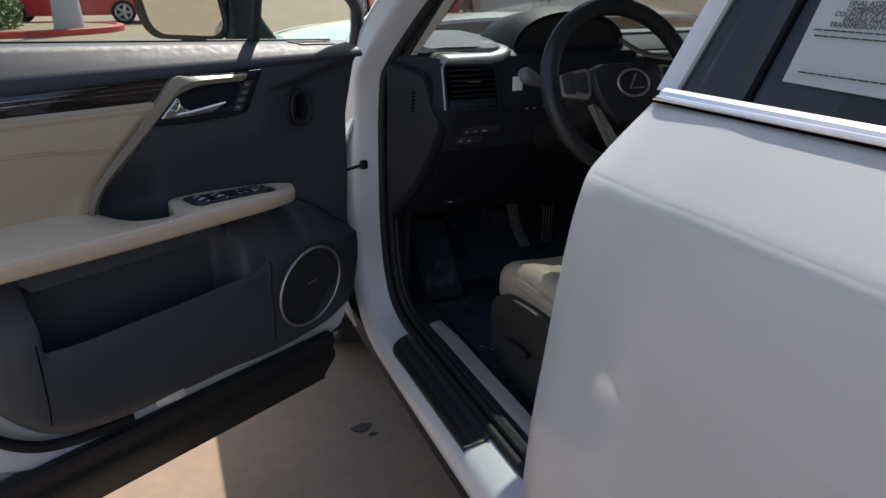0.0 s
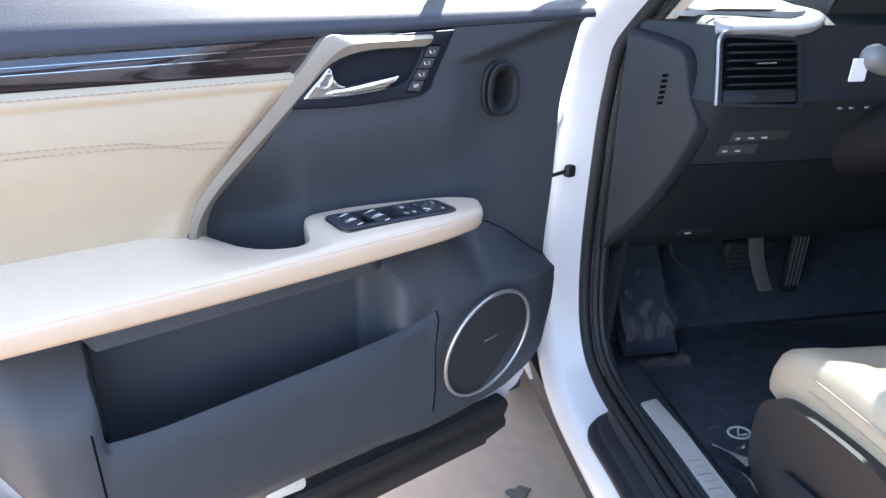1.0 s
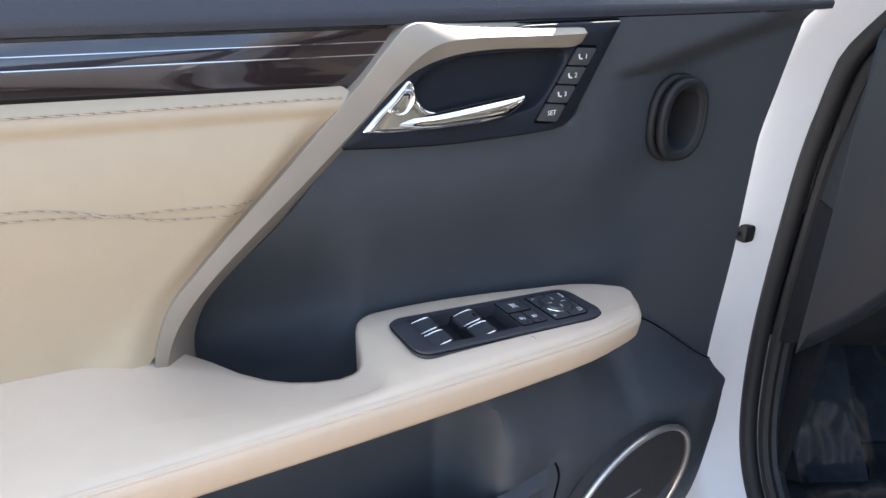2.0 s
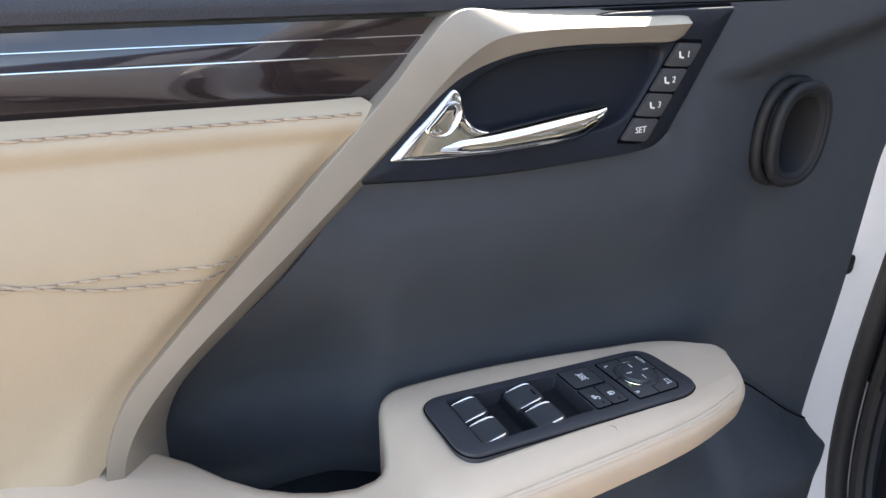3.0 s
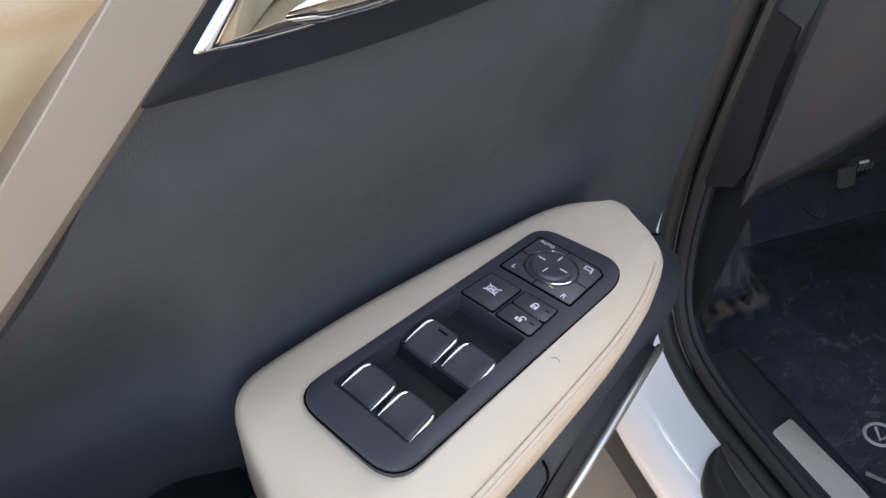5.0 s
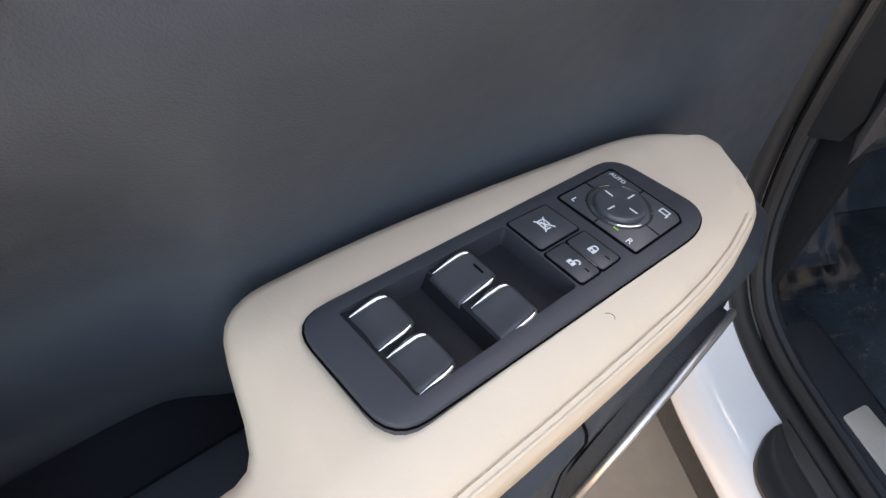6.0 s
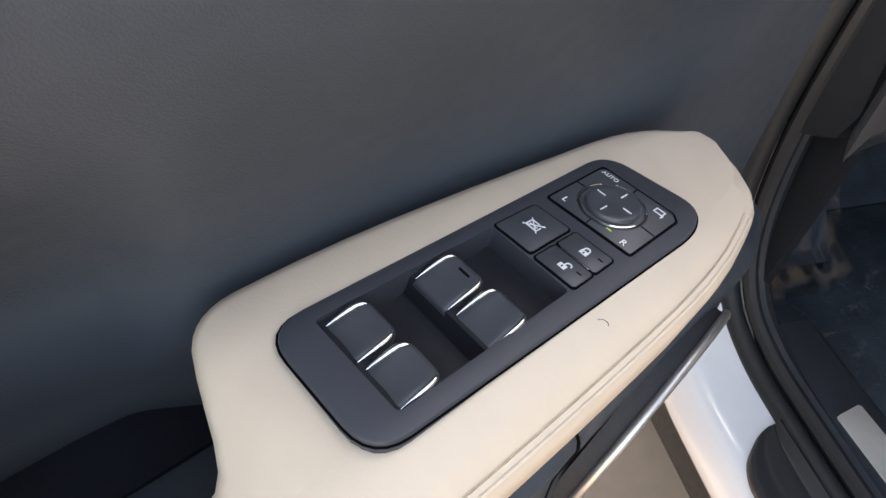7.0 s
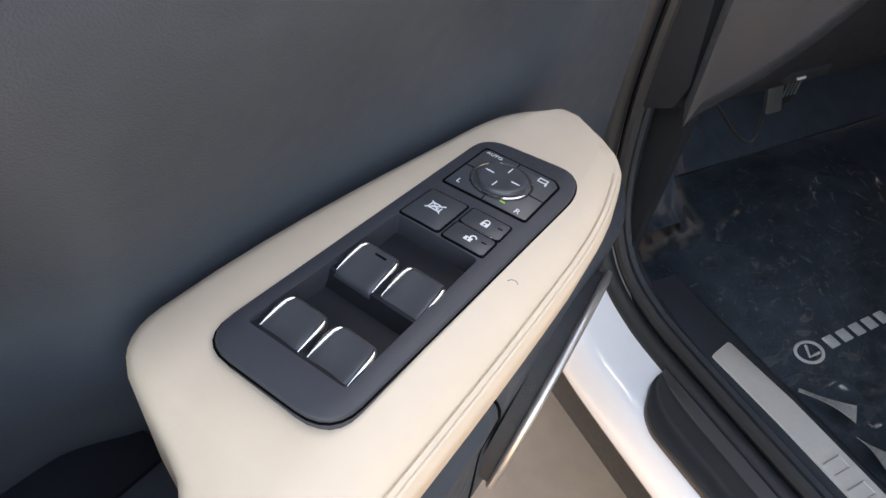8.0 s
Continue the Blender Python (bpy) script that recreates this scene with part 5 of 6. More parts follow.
part("vent_edge", bm, SATIN, vent, "silver edge strip")
bm = bmesh.new()
prism(bm, vi, dz, -0.02, 0.0015, 0)
part("vent_plate", bm, GAP, vent)
for i in range(6):
    bm = bmesh.new()
    z = 1.046 + 0.0105 * i
    box(bm, (0.110, -0.012, -0.0012), (0.215, 0.012, 0.0012), 0.001, 1, Matrix.Translation(dz(0, z, 0.001)) @ Matrix.Rotation(radians(-18), 4, "X"))
    part("slat", bm, DASH, vent)
bm = bmesh.new()
box(bm, dz(0.148, 1.076, 0.016), dz(0.180, 1.0785, 0.008), 0.0008)
part("vent_tab", bm, CHROME, vent, "bright vent tab")
bm = bmesh.new()
prism(bm, rrect(0.1045, 1.0225, 0.2190, 1.0400, 0.002), dz, -0.006, 0.0030, 0.0008)
part("vent_sill", bm, DASH, vent, "charcoal strip below the slats")
bm = bmesh.new()
prism(bm, rrect(0.148, 1.0265, 0.176, 1.0345, 0.002), dz, 0, 0.0046, 0.0008)
part("vent_wheel", bm, BLACK, vent)
# switches on the knee panel
def kn(x, z, d):
    y = ip(z, [0.77, 0.86, 0.95, 1.01], [-0.110, -0.150, -0.195, -0.228])
    return Vector((x, y - d, z))
bm = bmesh.new()
prism(bm, rrect(0.150, 0.955, 0.245, 0.972, 0.003), kn, -0.01, 0.0015, 0.0006)
part("switch_strip", bm, KEY, dash)
bm = bmesh.new()
prism(bm, rrect(0.140, 0.930, 0.205, 0.948, 0.003), kn, -0.01, 0.0015, 0.0006)
part("switch_strip", bm, KEY, dash)
for x, z, w in ((0.158, 0.961, 0.007), (0.178, 0.961, 0.010), (0.200, 0.961, 0.011), (0.147, 0.938, 0.008), (0.168, 0.938, 0.009)):
    bm = bmesh.new()
    box(bm, kn(x, z - 0.002, 0.003), kn(x + w, z + 0.002, 0.001), 0.0004)
    part("switch_mark", bm, DIMPRINT, dash)
bm = bmesh.new()
box(bm, (0.140, -0.116, 0.762), (0.205, -0.085, 0.778), 0.004)
lat = part("bonnet_latch", bm, KNEE_SHADED, dash, "bonnet release lever")
bm = bmesh.new()
box(bm, (0.152, -0.1180, 0.7675), (0.164, -0.115, 0.7705), 0.0006)
part("latch_mark", bm, DIMPRINT, lat)
# top lid and the light trim round the instruments
bm = bmesh.new()
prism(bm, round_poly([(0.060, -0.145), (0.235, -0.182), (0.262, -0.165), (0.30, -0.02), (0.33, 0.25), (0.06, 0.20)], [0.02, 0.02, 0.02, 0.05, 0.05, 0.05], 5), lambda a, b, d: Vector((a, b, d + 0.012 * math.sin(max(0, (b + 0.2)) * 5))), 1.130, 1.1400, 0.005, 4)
part("dash_lid", bm, LIDTOP_SUNLIT, dash, "soft dash top in a tone lightened as if sunlit")
bm = bmesh.new()
for k in range(3):
    tube(bm, [(0.10 + 0.01 * k, -0.165 + 0.007 * k, 1.1425), (0.19 + 0.01 * k, -0.178 + 0.007 * k, 1.1425)], 0.0012, 5)
part("lid_slots", bm, INK, dash)
bm = bmesh.new()
trim_prof = [(-0.203, 1.109), (-0.210, 1.114), (-0.212, 1.120), (-0.207, 1.126), (-0.19, 1.131), (-0.15, 1.135), (-0.08, 1.139), (-0.05, 1.140), (-0.05, 1.122)]
loft(bm, [[Vector((x, -0.14 + (y + 0.14) * k, 1.126 + (z - 1.126) * k + dzz)) for y, z in trim_prof] for x, k, dzz in ((0.0995, 0.62, -0.004), (0.102, 0.86, -0.002), (0.108, 0.97, 0.0), (0.118, 1.0, 0.0), (0.16, 1.0, 0.0), (0.22, 1.0, 0.0), (0.245, 0.97, 0.003), (0.262, 0.88, 0.007), (0.274, 0.70, 0.011), (0.281, 0.40, 0.013))])
part("cluster_trim", bm, TRIMPALE, dash, "light metal-finish trim beside the instruments", 50)
bm = bmesh.new()
arch = lambda f, y, dz: [Vector((0.445 + 0.155 * f * math.cos(math.pi * k / 24), y, 1.11 + dz + 0.105 * f * math.sin(math.pi * k / 24) ** 0.7)) for k in range(25)] + [Vector((0.445 - 0.155 * f, y, 1.00)), Vector((0.445 + 0.155 * f, y, 1.00))]  # noqa: E731
loft(bm, [arch(0.92, -0.158, -0.004), arch(1.0, -0.170, 0.0), arch(1.03, -0.10, 0.006), arch(1.0, 0.02, -0.01), arch(0.8, 0.16, -0.05)])
part("instrument_hood", bm, BLACK, dash, "black instrument hood")
bm = bmesh.new()
box(bm, (0.306, -0.172, 1.043), (0.382, -0.160, 1.084), 0.003)
part("instrument_display", bm, SCREEN, dash, "instrument display with its sky reflection painted pale")
bm = bmesh.new()
tube(bm, spline([(0.52, -0.26, 1.155), (0.58, -0.27, 1.125), (0.66, -0.28, 1.112), (0.80, -0.27, 1.108)], 6), 0.008, 8, flat=0.5)
part("hood_trim", bm, SATIN, dash, "silver trim line")
bm = bmesh.new()
box(bm, (0.60, -0.24, 0.80), (0.98, 0.0, 1.12), 0.03, 3)
part("centre_panel", bm, BLACK, dash)

# ---- steering wheel ----
SW_M = pose(0.374, -0.475, 1.086, 66, 0, 0)
wheel_s = tagged(base("steering_wheel", None, SW_M), "black leather steering wheel with silver spokes", "steering wheel")
n = 72
bm = bmesh.new()
tube(bm, [(0.167 * math.cos(2 * math.pi * i / n), 0.163 * math.sin(2 * math.pi * i / n), 0) for i in range(n)], 0.0175, 14, closed=True)
part("rim", bm, LEATHERBLACK, wheel_s, "black leather rim")
bm = bmesh.new()
pts = round_poly([(-0.085, 0.045), (0.085, 0.045), (0.080, -0.02), (0.045, -0.075), (-0.045, -0.075), (-0.080, -0.02)], 0.035, 6)
loft(bm, [[Vector((a * f, b * f, z)) for a, b in pts] for f, z in ((1.0, -0.02), (1.0, 0.012), (0.92, 0.024), (0.6, 0.031), (0.1, 0.033))])
part("hub", bm, LEATHERBLACK, wheel_s, "black airbag cover")
bm = bmesh.new()
tube(bm, [(0.036 * math.cos(2 * math.pi * i / 40), 0.026 * math.sin(2 * math.pi * i / 40), 0.034) for i in range(40)], 0.0024, 8, closed=True)
tube(bm, [(0.008, 0.018, 0.034), (-0.010, -0.010, 0.034), (0.022, -0.010, 0.034)], 0.0022, 8)
part("emblem", bm, SATIN, wheel_s, "silver oval emblem")
for s in (-1, 1):
    bm = bmesh.new()
    prism(bm, round_poly([(s * 0.080, 0.040), (s * 0.150, 0.030), (s * 0.152, -0.012), (s * 0.086, -0.022)], 0.010, 4), lambda a, b, d: Vector((a, b, d)), -0.010, 0.012, 0.004)
    sp = part("spoke", bm, SATIN, wheel_s, "silver spoke frame with black keys")
    for k in range(2):
        bm = bmesh.new()
        x0, x1 = 0.092 + 0.028 * k, 0.117 + 0.028 * k
        prism(bm, round_poly([(s * x0, 0.033), (s * x1, 0.029), (s * x1, -0.006), (s * x0, -0.010)], 0.004, 4), lambda a, b, d: Vector((a, b, d)), 0.009, 0.0150, 0.002)
        part("spoke_keys", bm, KEY, sp, "black spoke key")
    bm = bmesh.new()
    prism(bm, round_poly([(s * 0.088, -0.028), (s * 0.074, -0.034), (s * 0.034, -0.118), (s * 0.020, -0.150), (s * 0.045, -0.150), (s * 0.056, -0.120)], 0.006, 4), lambda a, b, d: Vector((a, b, d)), -0.004, 0.013, 0.004)
    part("lower_spoke", bm, SATIN, wheel_s, "silver lower spoke")
bm = bmesh.new()
prism(bm, round_poly([(-0.036, -0.100), (0.036, -0.100), (0.024, -0.150), (-0.024, -0.150)], 0.008, 4), lambda a, b, d: Vector((a, b, d)), -0.006, 0.010, 0.004)
part("spoke_web", bm, TRIMPALE, wheel_s, "pale plate between the lower spokes")
column = bmesh.new()
loft(column, [[Vector((0.420 + r * math.cos(2 * math.pi * i / 20), y, zc + r * 0.8 * math.sin(2 * math.pi * i / 20))) for i in range(20)] for y, zc, r in ((-0.43, 1.05, 0.050), (-0.40, 1.04, 0.065), (-0.28, 0.99, 0.075), (-0.12, 0.92, 0.08))])
part("steering_column", column, BLACK, car, "black steering column cover")
bm = bmesh.new()
tube(bm, spline([(0.37, -0.38, 1.05), (0.30, -0.375, 1.068), (0.25, -0.37, 1.087), (0.222, -0.370, 1.100), (0.197, -0.370, 1.111)], 4), [0.009] * 8 + [0.010, 0.011, 0.013, 0.015, 0.016, 0.0165, 0.016, 0.012, 0.005], 10)
part("stalk", bm, GREYSTALK, car, "grey control stalk")
bm = bmesh.new()
box(bm, (0.182, -0.372, 1.076), (0.205, -0.370, 1.104), 0.001, 1)
part("stalk_tag", bm, PAPER, car, "pale paper tag hanging from the stalk")
bm = bmesh.new()
box(bm, (0.352, -0.190, 1.080), (0.392, -0.186, 1.125), 0.001, 1)
part("dash_card", bm, CARD, car, "tan card behind the stalk")
for x in (0.293, 0.312, 0.338):
    bm = bmesh.new()
    box(bm, (x, -0.2372, 1.0090), (x + 0.006, -0.234, 1.0118), 0.0005)
    part("dash_switch_mark", bm, DIMPRINT, dash)
bm = bmesh.new()
tube(bm, [(0.385, -0.225, 0.965), (0.385, -0.240, 0.965)], [0.017, 0.0155], 20)
part("start_button", bm, KEY, dash, "round black start button")

# ---- driver's seat ----
seat = tagged(base("driver_seat"), "cream leather driver's seat with charcoal side cover", "car seat")
def cushion(bm, dx=0.0, dy=0.0):
    secs = []
    for y, top, half in ((-0.404, 0.682, 0.228), (-0.409, 0.702, 0.240), (-0.420, 0.716, 0.247), (-0.445, 0.731, 0.252), (-0.49, 0.740, 0.255), (-0.55, 0.744, 0.256), (-0.70, 0.742, 0.256), (-0.85, 0.734, 0.256), (-1.0, 0.722, 0.256)):
        bol = 0.014 * step(-y, 0.42, 0.6)
        right = [(1.0, 0.650), (1.005, top - 0.045), (1.0, top - 0.024), (0.975, top - 0.008 + 0.5 * bol), (0.925, top + bol), (0.84, top + bol), (0.76, top + 0.5 * bol), (0.70, top - 0.002), (0.62, top - 0.003), (0.3, top - 0.004)]
        secs.append([Vector((0.395 + dx - half * f, y + dy + 0.02 * f * f * (y > -0.5) * 0.5, z)) for f, z in right] + [Vector((0.395 + dx + half * f, y + dy, z)) for f, z in right[::-1]])
    fine = []
    for i in range(len(secs) - 1):
        fine += [[c.lerp(d, k / 3) for c, d in zip(secs[i], secs[i + 1])] for k in range(3)]
    return loft(bm, fine + [secs[-1]])
part("cushion", cushion(bmesh.new()), BEIGE_SEAT, seat, "cream leather cushion", 70)
for off, xx in ((0.0, 0.1405), (-0.018, 0.1375)):
    bm = bmesh.new()
    tube(bm, spline([(xx, -0.49, 0.722 + off), (xx - 0.001, -0.6, 0.728 + off), (xx - 0.001, -0.75, 0.726 + off), (xx - 0.001, -0.98, 0.71 + off)], 6), 0.0014, 5)
    part("seam", bm, THREAD, seat)
bm = bmesh.new()
tube(bm, spline([(0.205, -0.60, 0.7465), (0.30, -0.605, 0.7415), (0.40, -0.607, 0.7415), (0.58, -0.60, 0.7465)], 6), 0.0014, 5)
part("seam", bm, THREAD, seat)
bm = bmesh.new()
cov = [(-0.434, 0.560), (-0.430, 0.610), (-0.436, 0.645), (-0.455, 0.668), (-0.50, 0.684), (-0.60, 0.697), (-0.70, 0.694), (-0.85, 0.672), (-1.04, 0.655), (-1.05, 0.58), (-1.04, 0.51), (-0.75, 0.50), (-0.50, 0.51), (-0.45, 0.53)]
prism(bm, [(p.x, p.y) for p in spline([(a, b, 0) for a, b in cov], 5, closed=True)], lambda a, b, d: Vector((d, a, b)), 0.19, 0.118, 0.006, 3)
side = part("side_cover", bm, BLACK, seat, "charcoal seat side cover")
bm = bmesh.new()
tube(bm, [(0.112, -0.515, 0.592), (0.110, -0.56, 0.598), (0.112, -0.60, 0.602)], [0.006, 0.009, 0.006], 8)
part("seat_lever", bm, BLACK, seat, "seat adjustment lever")
for y, z in ((-0.655, 0.600), (-0.72, 0.625)):
    bm = bmesh.new()
    tube(bm, [(0.12, y, z), (0.104, y, z)], [0.016, 0.013], 16)
    part("seat_knob", bm, BLACK, seat, "round seat switch")
bm = bmesh.new()
box(bm, (0.20, -0.95, 0.44), (0.64, -0.46, 0.66), 0.02)
part("seat_base", bm, BLACK, seat)
part("backrest", patch(lambda s, t: Vector((0.15 + 0.5 * s, -0.98 - 0.30 * t + 0.03 * step(abs(s - 0.5), 0.25, 0.4), 0.70 + 0.62 * t)), 20, 12, 0.10), BEIGE_SEAT, seat, "cream leather backrest")
bm = bmesh.new()
box(bm, (0.27, -1.36, 1.36), (0.53, -1.24, 1.56), 0.04, 3)
part("headrest", bm, BEIGE_SEAT, seat)
pseat = tagged(base("passenger_seat"), "cream leather passenger seat beside the console", "car seat")
part("cushion", cushion(bmesh.new(), 0.80, 0.03), BEIGE_SEAT, pseat, "cream leather cushion", 70)
bm = bmesh.new()
box(bm, (0.955, -0.98, 0.44), (1.45, -0.40, 0.70), 0.03, 3)
part("seat_base", bm, BEIGE_SEAT, pseat)
part("backrest", patch(lambda s, t: Vector((0.95 + 0.5 * s, -0.95 - 0.30 * t, 0.70 + 0.62 * t)), 12, 8, 0.10), BEIGE_SEAT, pseat)
console = bmesh.new()
box(console, (0.69, -1.0, 0.42), (0.93, -0.1, 0.80), 0.03, 3)
console = part("centre_console", console, BLACK, car, "black centre console")
bm = bmesh.new()
prism(bm, round_poly([(-0.04, 0.785), (-0.07, 0.745), (-0.134, 0.722), (-0.32, 0.735), (-0.7, 0.74), (-0.7, 0.80), (-0.3, 0.815), (-0.1, 0.81)], 0.02, 4), lambda a, b, d: Vector((d, a, b)), 0.72, 0.678, 0.008, 3)
part("knee_pad", bm, BEIGE_SEAT, console, "cream knee pad")

# ---- footwell ----
bm = bmesh.new()
box(bm, (0.405, 0.120, 0.560), (0.520, 0.140, 0.632), 0.010, 3)
br = part("brake_pedal", bm, RUBBER, car, "black rubber brake pedal")
bm = bmesh.new()
for i in range(5):
    tube(bm, [(0.415 + 0.009 * k, 0.1185, 0.572 + 0.012 * i + (0.003 if k % 2 else 0)) for k in range(12)], 0.0016, 5)
part("pedal_ribs", bm, DARK, br)
bm = bmesh.new()
box(bm, (0.455, 0.14, 0.60), (0.475, 0.40, 0.63), 0.005, 2)
part("pedal_arm", bm, BLACK, br)
bm = bmesh.new()
box(bm, (0.592, 0.150, 0.440), (0.634, 0.168, 0.628), 0.008, 3)
ac = part("accelerator_pedal", bm, RUBBER, car, "black accelerator pedal with pale ribs")
for i in range(4):
    bm = bmesh.new()
    tube(bm, [(0.598 + 0.010 * i, 0.149, 0.620 - 0.125 * f) for f in (0, 0.5, 1)], 0.0020, 5)
    part("pedal_rib", bm, SATIN, ac)
bm = bmesh.new()
tube(bm, spline([(0.215, 0.03, 0.690), (0.222, 0.03, 0.656), (0.267, 0.03, 0.615), (0.322, 0.03, 0.565), (0.372, 0.03, 0.535), (0.366, 0.03, 0.59), (0.319, 0.03, 0.690)], 8), 0.0022, 6)
part("hanging_lead", bm, BLACK, dash, "thin dark lead looping below the dash")
bm = bmesh.new()
loft(bm, [[Vector((x + a, 0.10 + 0.012 * (0.62 - z) + b, z)) for a, b in rrect(-0.017, -0.004, 0.017, 0.004, 0.002, 2)] for x, z in ((0.452, 0.66), (0.466, 0.606), (0.485, 0.56), (0.508, 0.515))])
part("pedal_arm", bm, SATIN, br, "dull metal pedal arm")
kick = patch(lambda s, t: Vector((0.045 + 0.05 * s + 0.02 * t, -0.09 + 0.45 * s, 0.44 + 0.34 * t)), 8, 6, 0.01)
part("kick_panel", kick, KNEE_SHADED, car, "dark carpeted kick panel")
bm = bmesh.new()
loft(bm, [[Vector((x, y, z)) for x in (0.145, 0.255) for (y, z) in (((y0, z0), (y0 + 0.03, z0 - 0.02)) if x < 0.2 else ((y0 + 0.03, z0 - 0.02), (y0, z0)))] for y0, z0 in ((0.00, 0.44), (0.06, 0.50), (0.12, 0.58), (0.16, 0.62))])
foot = part("footrest", bm, CARPET, car, "carpeted footrest under clear film")
def film(s, t):
    y0, z0 = -0.012 + 0.16 * t, 0.436 + 0.17 * t
    return Vector((0.138 + 0.125 * s, y0 - 0.012 - 0.006 * noise.noise((s * 5, t * 6, 2.0)) - 0.02 * (t < 0.12), z0 + 0.004 * noise.noise((s * 7, t * 7, 5.0))))
part("film", patch(film, 18, 18), FILM, foot, "crumpled clear plastic film")
mat_ = bmesh.new()
prism(mat_, round_poly([(0.128, -0.42), (0.128, -0.03), (0.27, 0.0), (0.29, 0.09), (0.52, 0.095), (0.57, 0.0), (0.66, -0.04), (0.66, -0.44)], [0.03, 0.03, 0.03, 0.03, 0.03, 0.04, 0.04, 0.03], 5), lambda a, b, d: Vector((a, b, d)), 0.422, 0.434, 0.004, 2)
fmat = tagged(part("floor_mat", mat_, MATCARPET), "dark carpet floor mat with a pale woven emblem", "floor mat")
bm = bmesh.new()
C = Vector((0.240, -0.256, 0.4345))
tube(bm, [C + Vector((0.020 * math.cos(2 * math.pi * i / 30), 0.0155 * math.sin(2 * math.pi * i / 30), 0)) for i in range(30)], 0.0022, 6, closed=True)
tube(bm, [C + Vector((0.004, 0.010, 0)), C + Vector((-0.006, -0.006, 0)), C + Vector((0.012, -0.006, 0))], 0.002, 6)
for i in range(5):
    x = C.x + 0.034 + i * 0.026
    box(bm, (x, C.y - 0.009, 0.4335), (x + 0.016, C.y + 0.009, 0.4365), 0.001)
part("woven_emblem", bm, PRINT, fmat, "pale woven emblem and bars")
def film_piece(x, y, dx, dy, turn, seed, fine=0.006, n=44):
    """A loose crumpled sheet of clear film lying on the mat."""
    m = Matrix.Translation((x, y, 0.4365)) @ Matrix.Rotation(radians(turn), 4, "Z")
    f = lambda s, t: m @ Vector(((s - 0.5) * dx, (t - 0.5) * dy, 0.003 + 0.006 * abs(noise.noise((s * 0.03 + seed, t * 4, seed))) + fine * (0.5 - abs(noise.noise((s * dx * 24 + seed, t * dy * 30, seed)))) + 0.3 * fine * (0.5 - abs(noise.noise((s * dx * 70, t * dy * 90, seed))))))  # noqa: E731
    tagged(part("plastic_film", patch(f, n, n), FILM, None, "", 180), "crumpled clear plastic film lying on the floor mat", "plastic film", "films on the mat")
film_piece(0.395, -0.175, 0.50, 0.47, 0, 2.0, 0.014, 150)
film_piece(0.300, -0.375, 0.14, 0.09, -15, 4.0)
def pale_strip(a, b, w0, w1, seed):
    """A stiff clear-white strip of packing plastic on the mat."""
    a, b = Vector(a), Vector(b)
    side = (b - a).cross(Vector((0, 0, 1))).normalized()
    f = lambda s, t: a.lerp(b, s) + side * (t - 0.5) * (w0 + (w1 - w0) * s) + Vector((0, 0, 0.012 + 0.010 * math.sin(3 * s + seed) * (t - 0.3)))  # noqa: E731
    tagged(part("plastic_strip", patch(f, 10, 4, 0.0006), STRIP), "pale plastic packing strip on the floor mat", "plastic strip", "strips on the mat")
pale_strip((0.1607, -0.2964, 0.442), (0.198, -0.350, 0.442), 0.006, 0.028, 0.0)
pale_strip((0.1708, -0.3705, 0.442), (0.184, -0.415, 0.442), 0.008, 0.024, 1.0)
tagp = bmesh.new()
box(tagp, (0.112, -0.335, 0.436), (0.150, -0.320, 0.440), 0.001, 1, None)
tagged(part("paper_tag", tagp, YELLOW), "small yellow tag lying by the sill", "tag")

# ---- ground and distance ----
def ground_f(s, t):
    x, y = (2 * s - 1), (2 * t - 1)
    return Vector((x * abs(x) ** 2 * 400, y * abs(y) ** 2 * 400, 0))
tagged(part("ground", patch(ground_f, 60, 60), CONCRETE), "pale beige concrete car park", "ground", kind="structure")
def blot(cx, cy, r, seed):
    g = random.Random(seed)
    bm = bmesh.new()
    pts = [(cx + r * (0.6 + 0.6 * g.random()) * math.cos(2 * math.pi * i / 14) * 1.6, cy + r * (0.6 + 0.6 * g.random()) * math.sin(2 * math.pi * i / 14)) for i in range(14)]
    prism(bm, pts, lambda a, b, d: Vector((a, b, d)), 0.0005, 0.004, 0)
    return bm
STAIN = mat("oil_stain", (0.07, 0.055, 0.045), 0.7, vary=0.3, scale=40)
for cx, cy, r, sd in ((-0.043, 0.097, 0.022, 1), (-0.02, 0.055, 0.008, 2)):
    tagged(part("oil_spot", blot(cx, cy, r, sd), STAIN), "dark oil spot on the concrete", "oil spot", "oil spots")
# planted island with a red kerb, lamp post base and shrub
isl = bmesh.new()
cx, cy, rx, ry = -3.6, 18.4, 2.75, 1.95
ell = lambda f, z, k=64: [Vector((cx + (rx * f) * math.cos(2 * math.pi * i / k), cy + (ry * f) * math.sin(2 * math.pi * i / k), z)) for i in range(k)]  # noqa: E731
loft(isl, [ell(1.0, 0.0), ell(1.0, 0.13), ell(0.99, 0.15), ell(0.94, 0.15), ell(0.935, 0.05)], caps=False)
tagged(part("kerb", isl, RED), "red painted concrete kerb round a planted island", "kerb", kind="structure")
bm = bmesh.new()
bm.faces.new([bm.verts.new(p) for p in ell(0.94, 0.12)])
tagged(part("planting_bed", bm, MULCH), "dry planting bed", "planting bed", kind="structure")
bm = bmesh.new()
tube(bm, [(-2.02, 17.4, 0.1), (-2.02, 17.4, 0.7), (-2.02, 17.4, 1.5)], [0.34, 0.30, 0.27], 20)
tube(bm, [(-2.02, 17.4, 1.5), (-2.02, 17.4, 6.0)], 0.10, 14)
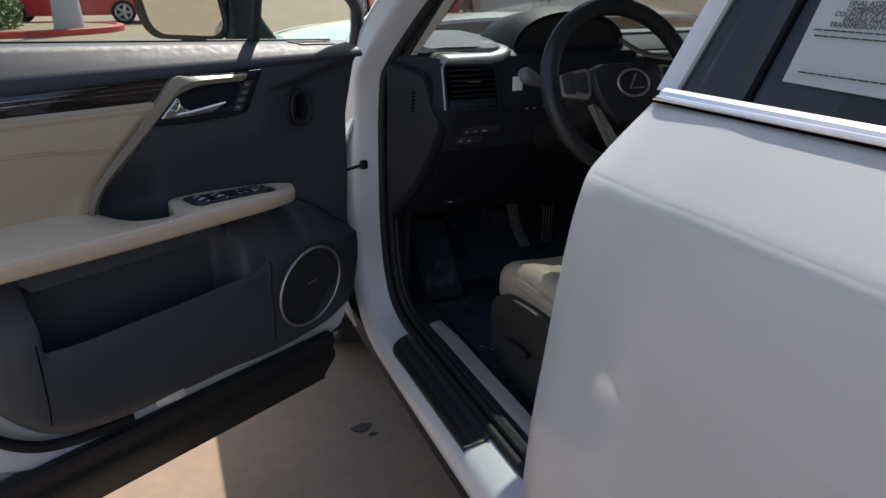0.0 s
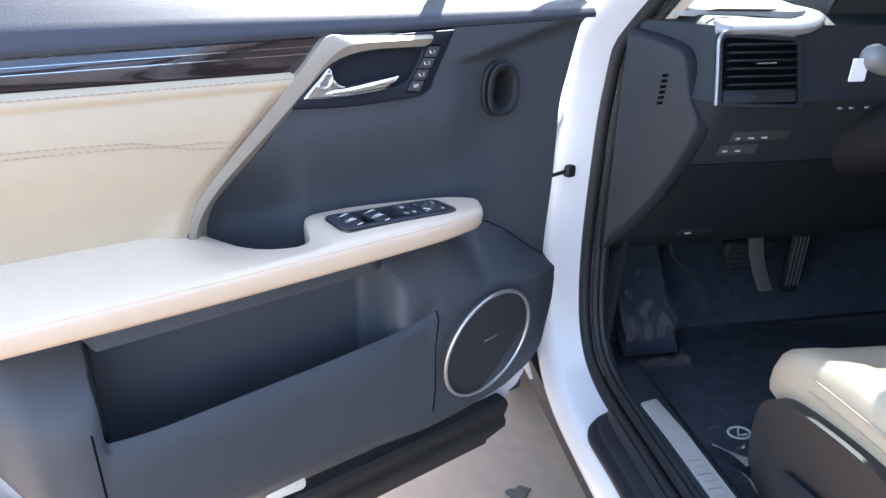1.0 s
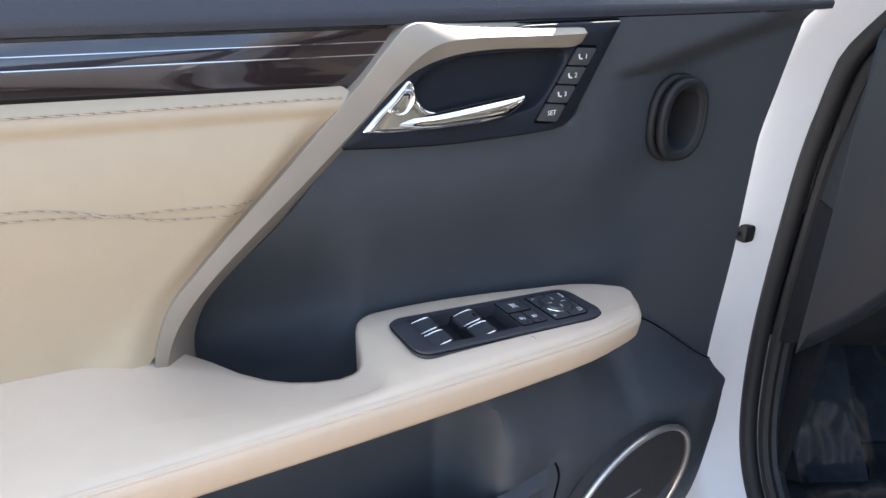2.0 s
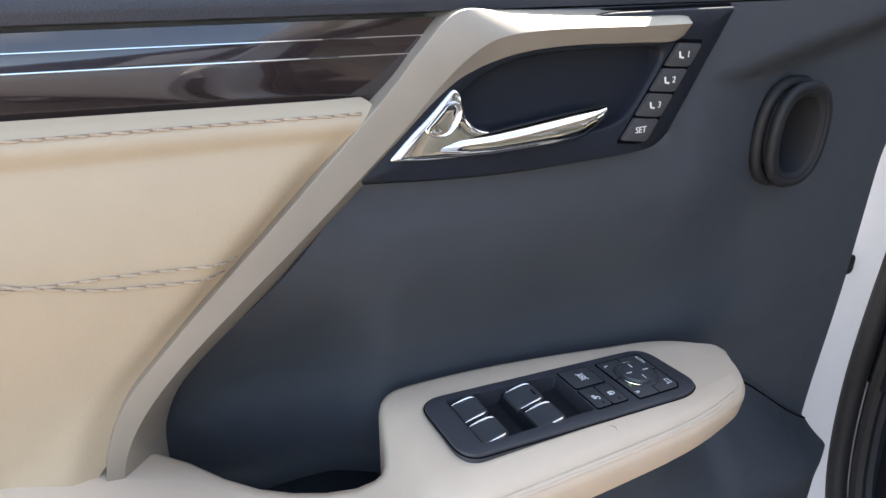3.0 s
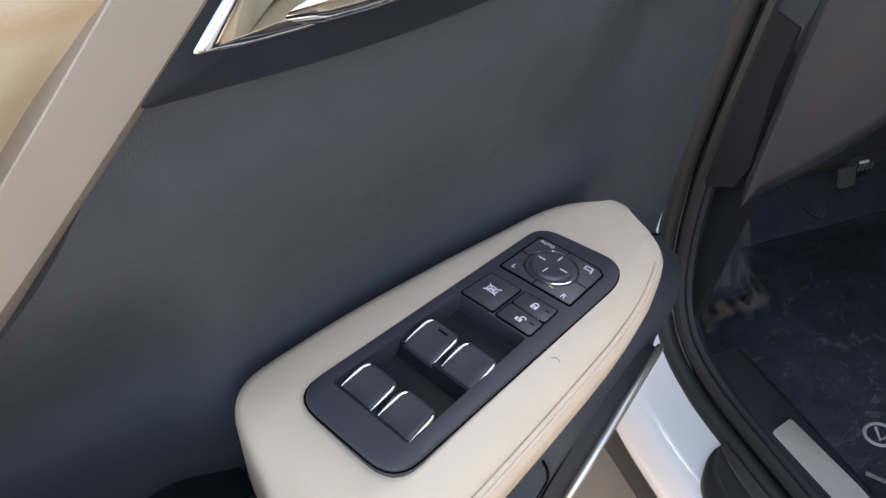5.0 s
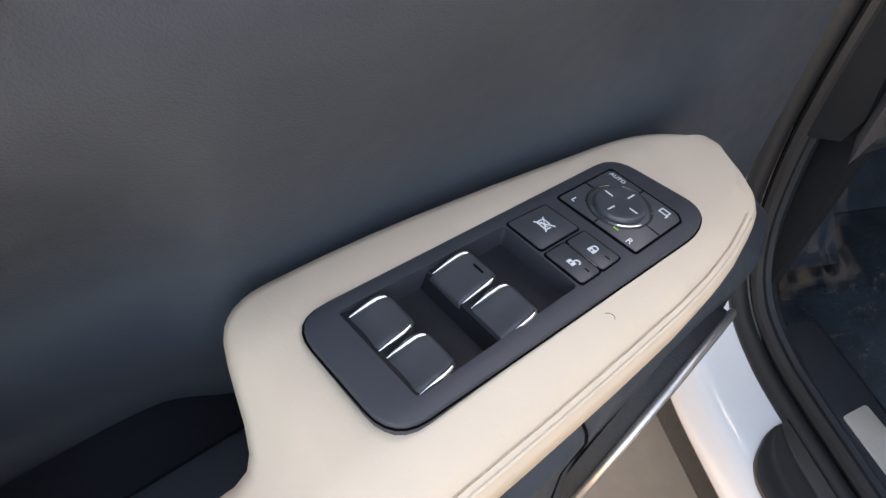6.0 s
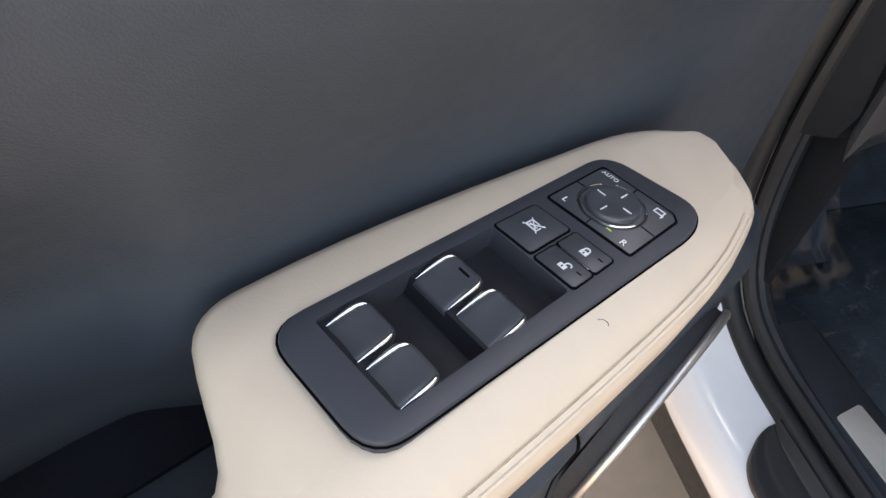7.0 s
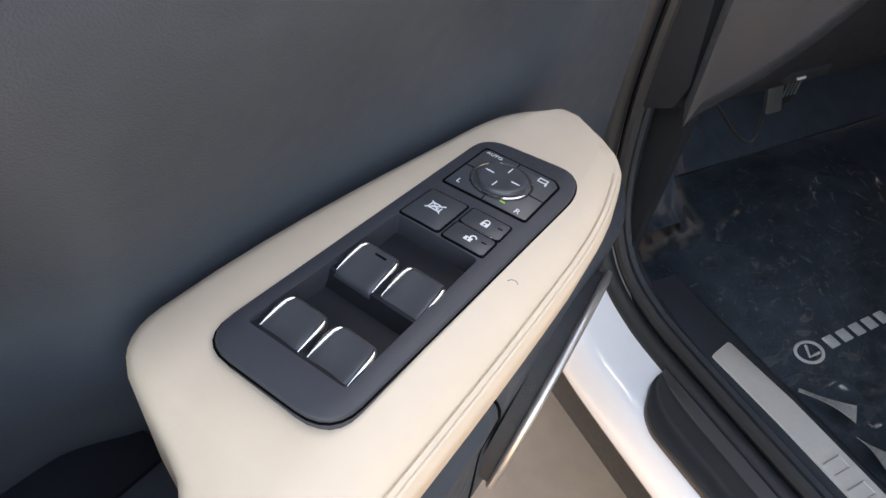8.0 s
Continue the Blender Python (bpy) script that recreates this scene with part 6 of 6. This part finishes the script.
tagged(part("lamp_post", bm, GREYPAINT), "grey painted lamp post base in the island", "lamp post")
def shrub(x, y, r, h, seed):
    g = random.Random(seed)
    s = tagged(base("shrub", None, Matrix.Translation((x, y, 0.12))), "sunlit green shrub in the planting bed", "shrub", "shrubs in the island")
    bm = bmesh.new()
    for i in range(7):
        a = g.random() * 6.28
        tube(bm, [(0, 0, 0), (0.3 * r * math.cos(a), 0.3 * r * math.sin(a), h * 0.5), (0.6 * r * math.cos(a), 0.6 * r * math.sin(a), h * 0.8)], [0.03, 0.02, 0.008], 5)
    part("stems", bm, MULCH, s)
    verts, faces = [], []
    for i in range(1500):
        a, q = g.random() * 6.28, g.random() ** 0.5
        z = h * g.random()
        rr = r * q * (0.55 + 0.45 * math.sin(math.pi * min(1, z / h * 0.8 + 0.2))) * (0.85 + 0.3 * noise.noise((a * 1.3, z * 3, seed)))
        p = Vector((rr * math.cos(a), rr * math.sin(a), z))
        d = Vector((g.gauss(0, 1), g.gauss(0, 1), g.gauss(0, 0.7))).normalized() * 0.07
        e = d.orthogonal().normalized() * 0.03
        k = len(verts)
        verts += [p - d, p + e, p + d, p - e]
        faces.append((k, k + 1, k + 2, k + 3))
    me = bpy.data.meshes.new("crown")
    me.from_pydata(verts, [], faces)
    me.materials.append(LEAF)
    c = new("crown", me)
    c.parent = s
    tagged(c, kind="stuff")
shrub(-3.7, 18.0, 0.85, 1.1, 1)
shrub(-4.9, 18.4, 0.9, 1.2, 2)
# parked cars
SILVERCAR = mat("silver_car_paint", (0.42, 0.43, 0.45), 0.3, metal=0.4, vary=0.03, coat=1.0)
CARGLASS = mat("dark_car_glass", (0.012, 0.014, 0.017), 0.05, vary=0.1, coat=0.5)


def parked_car(m, paint, label):
    rc = tagged(base("parked_car", None, m), label, "car", "parked cars")
    prof = [(-2.2, 0.25), (-2.2, 0.75), (-1.9, 0.95), (-1.2, 1.0), (-0.5, 1.42), (0.7, 1.45), (1.3, 1.05), (2.1, 0.9), (2.25, 0.7), (2.25, 0.25)]
    bm = bmesh.new()
    loft(bm, [[Vector((x, y, z if abs(y - 0.9) < 0.85 or z < 0.9 else z - 0.1)) for x, z in round_poly(prof, 0.12, 3)] for y in (0.0, 0.08, 0.9, 1.72, 1.8)])
    part("bodywork", bm, paint, rc, "painted bodywork")
    for y0, y1 in ((0.055, 0.020), (1.745, 1.780)):
        for pane in ([(-0.98, 1.0), (-0.46, 1.28), (0.10, 1.30), (0.10, 1.0)], [(0.18, 1.0), (0.18, 1.30), (0.66, 1.29), (1.06, 1.02)]):
            bm = bmesh.new()
            prism(bm, round_poly(pane, 0.04, 3), lambda a, b, d: Vector((a, d, b)), y0, y1, 0.004, 1)
            part("side_window", bm, CARGLASS, rc, "dark side window")
    for wx in (-1.35, 1.4):
        for wy, sg in ((0.03, -1), (1.75, 1)):
            wh = base("wheel", rc, Matrix.Translation((wx, wy, 0.32)))
            bm = bmesh.new()
            tube(bm, [(0, -0.1, 0), (0, 0.1, 0)], 0.32, 28)
            part("tyre", bm, TYRE, wh, "black tyre")
            bm = bmesh.new()
            for i in range(5):
                a = 2 * math.pi * i / 5
                tube(bm, [(0, sg * 0.105, 0), (0.2 * math.cos(a), sg * 0.105, 0.2 * math.sin(a))], 0.045, 6)
            loft(bm, [[Vector((r * math.cos(2 * math.pi * i / 24), sg * o, r * math.sin(2 * math.pi * i / 24))) for r, o in ((0.19, 0.10), (0.22, 0.112), (0.235, 0.10))] for i in range(24)], closed=False, ring=True)
            part("rim", bm, SATIN, wh, "silver alloy rim")


parked_car(pose(-2.25, 20.9, 0), REDCAR, "parked red car beyond the planted island")
parked_car(pose(8.4, 20.2, 0, 0, 0, 90), REDCAR, "parked red car ahead across the lot")
parked_car(pose(11.0, 20.4, 0, 0, 0, 90), WHITE, "parked white car ahead across the lot")
parked_car(pose(13.6, 20.0, 0, 0, 0, 90), SILVERCAR, "parked silver car ahead across the lot")
